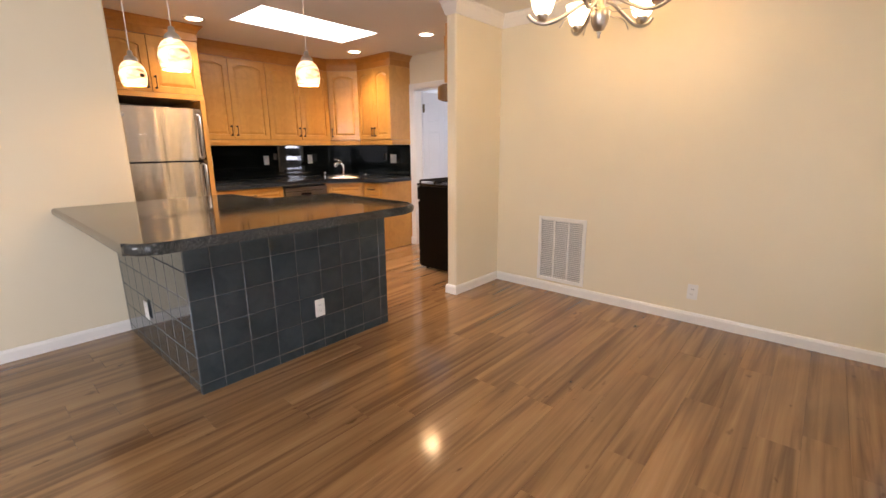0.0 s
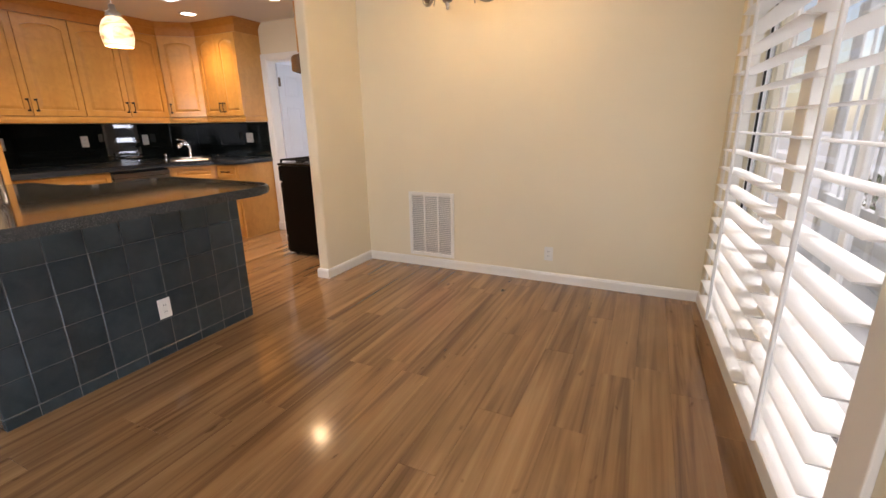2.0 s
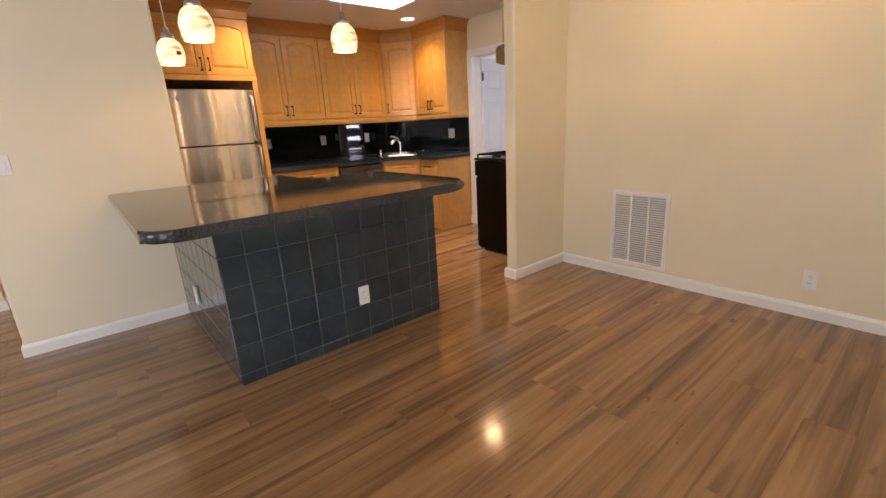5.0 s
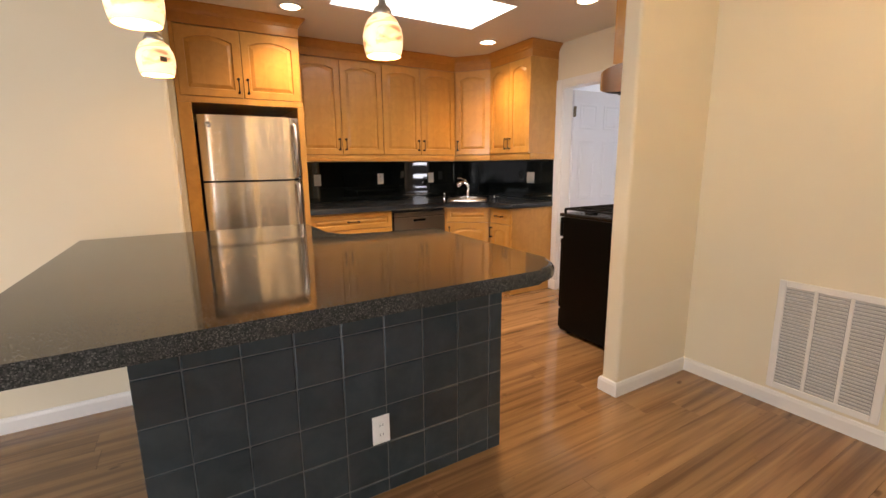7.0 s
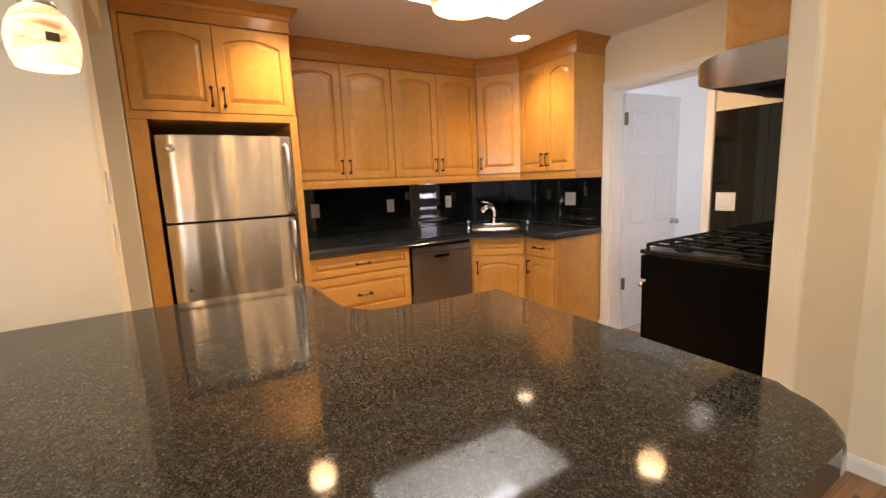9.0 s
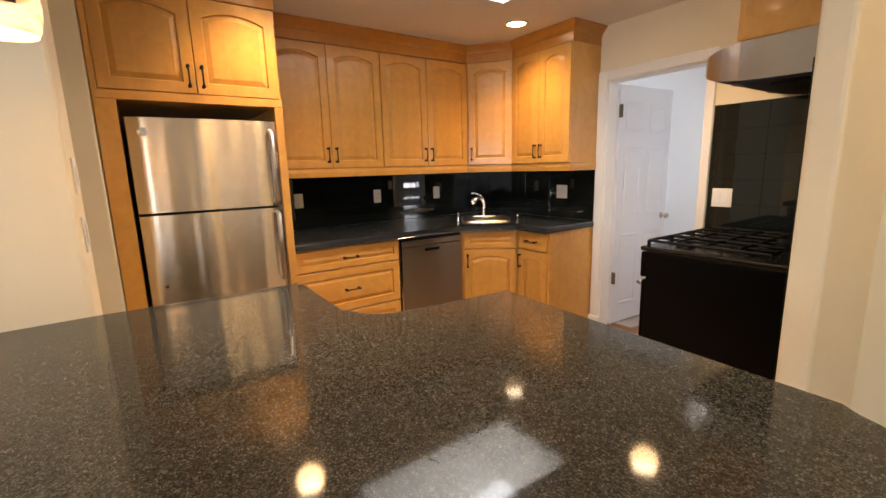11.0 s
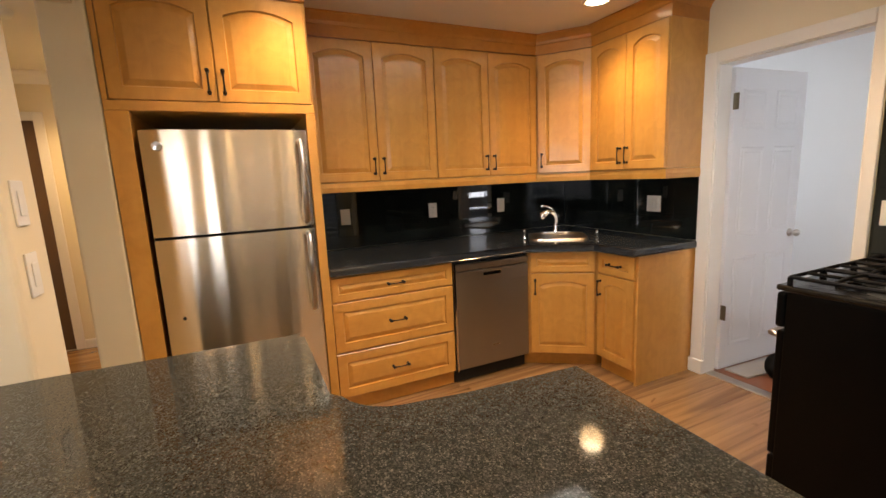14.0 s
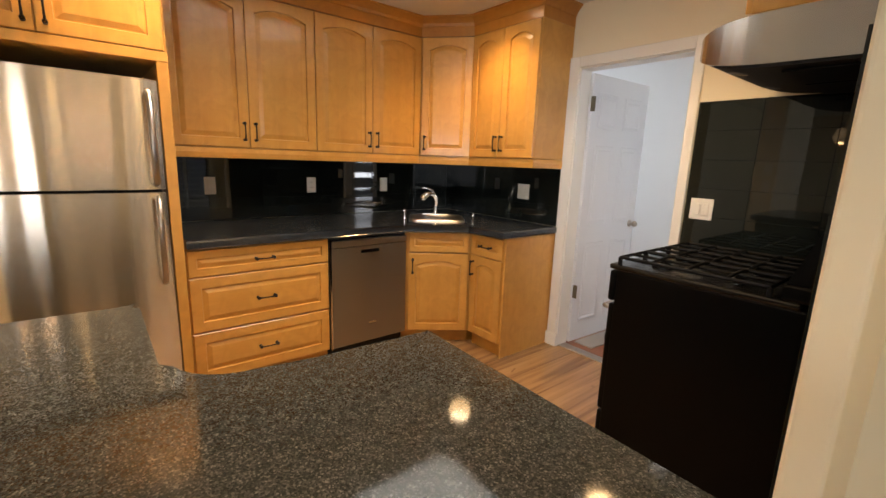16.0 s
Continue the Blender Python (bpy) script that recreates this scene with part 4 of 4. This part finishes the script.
part("control_panel", box((0.0, -0.005, 0.755), (0.762, 0.029, 0.90), 0.012, 2), BLACK, rg)
part("handle", tube([(0.06, 0.0, 0.70), (0.06, -0.045, 0.705), (0.70, -0.045, 0.705), (0.70, 0.0, 0.70)], 0.012), NICKEL, rg, "bright oven handle", True)
for k in range(5):
    part("knob", lathe([(0.022, 0), (0.02, 0.02), (0.008, 0.03), (0.001, 0.03)], 14), BLACK, rg, "", True, pose(0.1 + k * 0.14, -0.005, 0.83, 90, 0, 0))
part("cooktop", box((-0.003, -0.008, 0.906), (0.765, 0.70, 0.93), 0.008, 2), ENAMEL, rg)
part("backguard", prism([(0.0, 0.64), (0.762, 0.64), (0.762, 0.745), (0.0, 0.745)], 0.93, 0.99, 0.01), BLACK, rg)
bm = bmesh.new()
for x in (0.0, 0.762):
    for y, z in ((0.645, 0.991), (0.745, 0.991), (0.745, 1.17), (0.715, 1.18)):
        bm.verts.new((x, y, z))
bm.verts.ensure_lookup_table()
v = bm.verts
for f in ((0, 1, 2, 3), (4, 5, 6, 7), (0, 1, 5, 4), (1, 2, 6, 5), (2, 3, 7, 6), (3, 0, 4, 7)):
    bm.faces.new([v[i] for i in f])
part("control_console", bm, BLACK, rg)
for gx in (0.02, 0.265, 0.51):
    bm = bmesh.new()
    x0, x1, y0, y1, z = gx, gx + 0.232, 0.03, 0.60, 0.962
    add_tube(bm, [(x0, y0, z), (x1, y0, z), (x1, y1, z), (x0, y1, z), (x0, y0, z)], 0.008, 8)
    for yy in (0.17, 0.315, 0.46):
        add_tube(bm, [(x0, yy, z), (x0 + 0.06, yy, z + 0.008), (x1 - 0.06, yy, z + 0.008), (x1, yy, z)], 0.007, 8)
    add_tube(bm, [((x0 + x1) / 2, y0, z), ((x0 + x1) / 2, y1, z)], 0.007, 8)
    for xx in (x0, x1):
        for yy in (y0, y1):
            add_tube(bm, [(xx, yy, z), (xx, yy, 0.929)], 0.010, 8)
    part("grate", bm, IRON, rg, "cast iron burner grate")
for bx in (0.136, 0.381, 0.626):
    for by in (0.17, 0.46):
        part("burner", lathe([(0.045, 0), (0.045, 0.012), (0.03, 0.014), (0.03, 0.022), (0.001, 0.024)], 18), ENAMEL, rg, "", True, pose(bx, by, 0.93))
for bx in (0.06, 0.70):
    part("foot", lathe([(0.02, 0), (0.02, 0.03)], 12, True), BLACK, rg, "", False, pose(bx, 0.08, 0))
    part("foot", lathe([(0.02, 0), (0.02, 0.03)], 12, True), BLACK, rg, "", False, pose(bx, 0.65, 0))

hood = thing("range_hood", "stainless steel under-cabinet range hood", "range hood", pose(0, 5.36, 0))


def hood_outline():
    """South half of the plan with the upper and lower edge heights: x, y, top, bottom."""
    out = [(-1.61, -0.77, 1.898, 1.722)]
    for i in range(9):
        u = i / 8
        mix = lambda p, q, r: (1 - u) ** 2 * p + 2 * u * (1 - u) * q + u * u * r
        out.append((mix(-1.90, -2.13, -2.185), mix(-0.77, -0.77, -0.67), mix(1.898, 1.898, 1.864), mix(1.729, 1.736, 1.790)))
    return out


half = hood_outline()
ring = half + [(x, -0.77 - y, t, b) for x, y, t, b in reversed(half)]
bm = bmesh.new()
up = [bm.verts.new((x, y, t)) for x, y, t, b in ring]
lw = [bm.verts.new((x, y, b)) for x, y, t, b in ring]
n = len(ring)
for i in range(n):
    bm.faces.new((up[i], up[(i + 1) % n], lw[(i + 1) % n], lw[i]))
for i in range(n // 2 - 1):
    bm.faces.new((up[i], up[i + 1], up[n - 2 - i], up[n - 1 - i]))
    bm.faces.new((lw[i + 1], lw[i], lw[n - 1 - i], lw[n - 2 - i]))
bmesh.ops.recalc_face_normals(bm, faces=bm.faces)
part("canopy", bm, HOODSTEEL, hood)
# near-black sheet closes the open canopy; its colour stands in for shade inside
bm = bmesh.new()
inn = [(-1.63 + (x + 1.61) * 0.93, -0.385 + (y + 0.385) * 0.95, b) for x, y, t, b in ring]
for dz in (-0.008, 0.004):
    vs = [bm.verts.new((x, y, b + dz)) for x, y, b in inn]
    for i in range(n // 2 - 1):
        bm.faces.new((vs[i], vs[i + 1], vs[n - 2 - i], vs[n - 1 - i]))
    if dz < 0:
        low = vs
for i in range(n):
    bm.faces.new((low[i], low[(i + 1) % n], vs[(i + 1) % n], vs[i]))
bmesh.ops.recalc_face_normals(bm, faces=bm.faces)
part("underside", bm, DARK, hood, "dark sheet standing in for shade in the open underside")
for y0 in (-0.70, -0.375):
    part("filter", box((-1.90, y0, 1.7075), (-1.65, y0 + 0.305, 1.7135), 0.002), IRON, hood, "dark metal grease filter")
for y in (-0.60, -0.17):
    part("lamp", lathe([(0.034, 0.004), (0.034, -0.002), (0.028, -0.008), (0.001, -0.010)], 18), LAMPGLASS, hood, "round grey glass lamp cover", True, pose(-2.06, y, 1.742, 0, 9, 0))
cab = thing("wall_cabinet", "maple cabinet over the range hood", "cabinet", pose(-1.998, 5.36, 1.90, 0, 0, -90))
part("body", box((0, 0, 0), (0.77, 0.389, CEIL - 1.90 - 0.002), 0.002), WOOD_U, cab)
add_front(cab, "door", 0.004, 0.004, 0.379, 0.41, 0.0, 0.35, 0.08, True)
add_front(cab, "door", 0.387, 0.004, 0.379, 0.41, 0.0, 0.03, 0.08, True)

# ---- lamps ----


def downlight(x, y, power, label="lit white recessed ceiling light", soft=0.08):
    t = thing("recessed_light", label, "ceiling light", pose(x, y, CEIL), "recessed ceiling lights")
    part("trim", lathe([(0.072, -0.001), (0.09, -0.001), (0.092, -0.006), (0.07, -0.008), (0.066, -0.002)], 32), TRIM, t, "", True)
    part("lens", lathe([(0.001, -0.004), (0.069, -0.004)], 28), LAMPFACE, t)
    lamp = new("downlight_glow", bpy.data.lights.new("downlight_glow", "SPOT"))
    lamp.data.energy, lamp.data.color, lamp.data.shadow_soft_size = power, WARM, soft
    lamp.data.spot_size, lamp.data.spot_blend = radians(128), 1.0
    lamp.location = (x, y, CEIL - 0.06)


for x, y in ((-3.52, 2.97), (-3.59, 4.77), (-2.40, 4.76), (-2.42, 3.1)):
    downlight(x, y, 52)
downlight(-5.78, 1.6, 75)


def pendant(x, y):
    t = thing("pendant_lamp", "pendant lamp with a lit amber-swirled glass shade", "pendant lamp", pose(x, y, 1.678), "pendant lamps over the bar")
    part("shade", lathe([(0.060, 0.0), (0.0655, 0.012), (0.071, 0.04), (0.072, 0.065), (0.066, 0.095), (0.052, 0.122), (0.034, 0.138), (0.022, 0.144)], 36), SHADE, t, "amber-swirled white glass", True)
    part("cap", lathe([(0.033, 0.134), (0.036, 0.138), (0.036, 0.146), (0.031, 0.160), (0.020, 0.170), (0.015, 0.173), (0.014, 0.192), (0.010, 0.198), (0.003, 0.200)], 24), NICKEL, t, "nickel cap", True)
    part("cord", tube([(0, 0, 0.198), (0, 0, CEIL - 1.678 - 0.02)], 0.0025, 6), TRIM, t)
    part("canopy", lathe([(0.003, -0.03), (0.03, -0.026), (0.055, -0.008), (0.058, 0)], 24), NICKEL, t, "", True, pose(0, 0, CEIL - 1.678))
    bulb("pendant_glow", x, y, 1.70, 2.6, 0.035)
    return t


lamps = [pendant(x, y) for x, y in ((-2.37, 2.137), (-1.605, 2.12), (-1.62, 2.86))]
part("sticker", box((0.0712, -0.013, 0.046), (0.0735, 0.013, 0.066), 0.001), BROWNDOOR, lamps[0], "small dark sticker on the glass", m=pose(0, 0, 0, 0, 0, 23))

# chandelier


def smooth_path(pts, steps=4):
    """Points of a soft curve through the given ones."""
    p = [Vector(q) for q in [pts[0]] + list(pts) + [pts[-1]]]
    out = []
    for a, b, c, d in zip(p, p[1:], p[2:], p[3:]):
        for i in range(steps):
            u = i / steps
            out.append(tuple(0.5 * (2 * b + (c - a) * u + (2 * a - 5 * b + 4 * c - d) * u * u + (3 * b - a - 3 * c + d) * u ** 3)))
    return out + [tuple(p[-1])]


CX, CY, CZ = -0.255, 3.945, 1.915
ch = thing("chandelier", "brushed nickel chandelier with lit bell glass shades", "chandelier", pose(CX, CY, CZ, 0, 0, -7))
part("finial", lathe([(0.001, 0), (0.008, 0.004), (0.010, 0.012), (0.005, 0.02), (0.013, 0.026), (0.012, 0.034), (0.006, 0.04)], 18), NICKEL, ch, "", True)
part("bowl", lathe([(0.006, 0.038), (0.026, 0.045), (0.044, 0.075), (0.053, 0.11), (0.057, 0.145), (0.048, 0.152), (0.022, 0.162), (0.016, 0.22), (0.03, 0.25), (0.014, 0.29), (0.012, 0.42), (0.004, 0.44)], 28), NICKEL, ch, "", True)
part("stem", tube([(0, 0, 0.43), (0, 0, CEIL - CZ - 0.02)], 0.005, 8), NICKEL, ch)
part("canopy", lathe([(0.004, -0.045), (0.03, -0.035), (0.06, -0.012), (0.065, 0)], 24), NICKEL, ch, "", True, pose(0, 0, CEIL - CZ))
for k in range(5):
    m = pose(0, 0, 0, 0, 0, 72 * k)
    arm = smooth_path([(0.04, 0, 0.20), (0.10, 0, 0.19), (0.18, 0, 0.145), (0.26, 0, 0.105), (0.33, 0, 0.10), (0.385, 0, 0.122), (0.41, 0, 0.15)])
    a = part("arm", tube(arm, [0.009 + 0.003 * i / (len(arm) - 1) for i in range(len(arm))], 10), NICKEL, ch, "", True, m)
    part("scroll", tube(smooth_path([(0.05, 0, 0.15), (0.09, 0, 0.125), (0.14, 0, 0.13), (0.19, 0, 0.115), (0.225, 0, 0.07)]), 0.0035, 8), NICKEL, a, "", True)
    part("cup", lathe([(0.004, 0.075), (0.022, 0.08), (0.033, 0.10), (0.035, 0.118)], 20), NICKEL, a, "", True, pose(0.325, 0, 0.035))
    part("shade", lathe([(0.030, 0.108), (0.050, 0.128), (0.064, 0.165), (0.070, 0.205), (0.080, 0.235)], 28), BELL, a, "lit frosted bell glass", True, pose(0.325, 0, 0.035))
    p = ch.matrix_world @ m @ Vector((0.325, 0, 0.205))
    bulb("chandelier_glow", p.x, p.y, p.z + 0.03, 2.5, 0.03)

# hall
sm = solid("smoke_detector", lathe([(0.001, -0.04), (0.045, -0.04), (0.055, -0.03), (0.065, -0.008), (0.065, 0)], 28), PLATE, "round white smoke detector on the hall ceiling", "smoke detector", m=pose(-4.75, 1.6, CEIL), smooth=True)
bm = bmesh.new()
add_box(bm, (-6.3, 1.18, 0), (-6.282, 1.25, 2.10), 0.005, 2)
add_box(bm, (-6.3, 0.92, 2.03), (-6.282, 1.18, 2.10), 0.005, 2)
solid("hall_door_casing", bm, TRIM, "white door casing at the end of the hall", "trim", "structure")
solid("door_2", box((-6.299, 0.92, 0.01), (-6.29, 1.178, 2.028)), BROWNDOOR, "dark brown door at the end of the hall", "door", "structure")

# ---- tiles of the bar ----
PITCH = 0.163


def tile_mesh(name, w, h, d, mat, ease):
    me = bpy.data.meshes.new(name)
    bm = box((-w / 2, -d, -h / 2), (w / 2, 0, h / 2), ease, 1)
    bm.to_mesh(me)
    bm.free()
    me.materials.append(mat)
    return me


def tiled(parent, m, u0, u1, v0, v1, pu, pv, su, sv, joint, depth, mat):
    """Lays tiles on the plane of m (u along x, v along z); su, sv: where a joint falls."""
    cache = {}

    def cuts(a, c, p, s):
        first = s + p * math.ceil((a - s) / p + 1e-6)
        out = [a]
        while first < c - 0.012:
            if first > a + 0.012:
                out.append(first)
            first += p
        return out + [c]

    us, vs = cuts(u0, u1, pu, su), cuts(v0, v1, pv, sv)
    for a, c in zip(us, us[1:]):
        for b, d in zip(vs, vs[1:]):
            key = (round(c - a, 3), round(d - b, 3))
            if key not in cache:
                cache[key] = tile_mesh("tile", c - a - joint, d - b - joint, depth, mat, joint * 0.6)
            o = new("tile", cache[key])
            o.parent = parent
            o.matrix_local = m @ pose((a + c) / 2, 0, (b + d) / 2)


tiled(bar, pose(PF - 0.009, 0, 0, 0, 0, 90), PL, PR, 0.0, 0.884, PITCH, 0.158, 3.26, 0.06, 0.004, 0.009, TILE)
tiled(bar, pose(0, PL + 0.009, 0), -2.848, PF - 0.009, 0.0, 0.884, PITCH, 0.158, PF, 0.06, 0.004, 0.009, TILE)
tiled(bar, pose(0, PR - 0.009, 0, 0, 0, 180), -PF + 0.009, 2.17, 0.0, 0.884, PITCH, 0.158, -PF, 0.06, 0.004, 0.009, TILE)
# backsplash
bs = thing("backsplash", "glossy black tiled backsplash", "backsplash", Matrix.Identity(4), kind="structure")
part("grout_bed", box((W_X + 0.0005, 3.10, CT), (W_X + 0.004, N_Y - 0.004, UB - 0.064)), GROUT2, bs)
part("grout_bed", box((W_X + 0.004, N_Y - 0.004, CT), (-3.33, N_Y - 0.0005, UB - 0.064)), GROUT2, bs)
tiled(bs, pose(W_X + 0.004, 0, 0, 0, 0, 90), 3.10, N_Y - 0.012, CT + 0.001, UB - 0.064, 0.305, 0.305, 3.2, CT + 0.15, 0.0012, 0.008, SPLASH)
tiled(bs, pose(0, N_Y - 0.004, 0), W_X + 0.012, -3.33, CT + 0.001, UB - 0.064, 0.305, 0.305, -3.5, CT + 0.15, 0.0012, 0.008, SPLASH)
rs = thing("range_backsplash", "glossy black tiled wall behind the range", "backsplash", Matrix.Identity(4), kind="structure")
part("grout_bed", box((-2.45, N_Y - 0.004, 0.1), (-1.611, N_Y - 0.0005, 1.73)), GROUT2, rs)
part("grout_bed", box((-1.611, 4.19, 0.1), (-1.6075, N_Y - 0.004, 1.71)), GROUT2, rs)
tiled(rs, pose(0, N_Y - 0.004, 0), -2.45, -1.620, 0.1, 1.73, 0.305, 0.155, -2.45, 1.73, 0.0012, 0.008, SPLASH)
tiled(rs, pose(-1.611, 0, 0, 0, 0, -90), -N_Y + 0.012, -4.19, 0.1, 1.71, 0.305, 0.155, -4.19, 1.73, 0.0012, 0.008, SPLASH)

# ---- floor planks ----
floor = thing("floor", "walnut-brown laminate plank floor", "floor", Matrix.Identity(4), kind="structure")
PW, PLEN = 0.162, 1.22
pm = bpy.data.meshes.new("plank")
bm = box((-PW / 2 + 0.0002, 0.0, -0.008), (PW / 2 - 0.0002, 1.0, 0.0))
bmesh.ops.bevel(bm, geom=[e for e in bm.edges if e.verts[0].co.z > -0.001 and e.verts[1].co.z > -0.001], offset=0.0006, segments=1, affect="EDGES")
bm.to_mesh(pm)
bm.free()
pm.materials.append(PLANK)
prng = random.Random(11)
rest = bmesh.new()
row = 0
x = -6.896
while x < 1.6:
    y_lo, y_hi = -2.62, (N_Y + 0.05 if x < -1.55 else 4.80)
    if x < W_X + 0.05:
        y_lo, y_hi = 0.7, 2.1
    y = y_lo - PLEN * prng.random()
    while y < y_hi:
        a, c = max(y, y_lo), min(y + PLEN, y_hi)
        if c - a > 0.02:
            near = -4.0 < x < 1.6 and c > 0.4
            if near:
                o = new("plank", pm)
                o.parent = floor
                o.matrix_local = pose(x, a + 0.0005, 0) @ Matrix.Diagonal((1, c - a - 0.001, 1, 1))
            else:
                add_box(rest, (x - PW / 2 + 0.0006, a, -0.008), (x + PW / 2 - 0.0006, c - 0.001, 0.0))
        y += PLEN
    x += PW
tagged(part("far_planks", rest, PLANK, floor), kind="stuff")
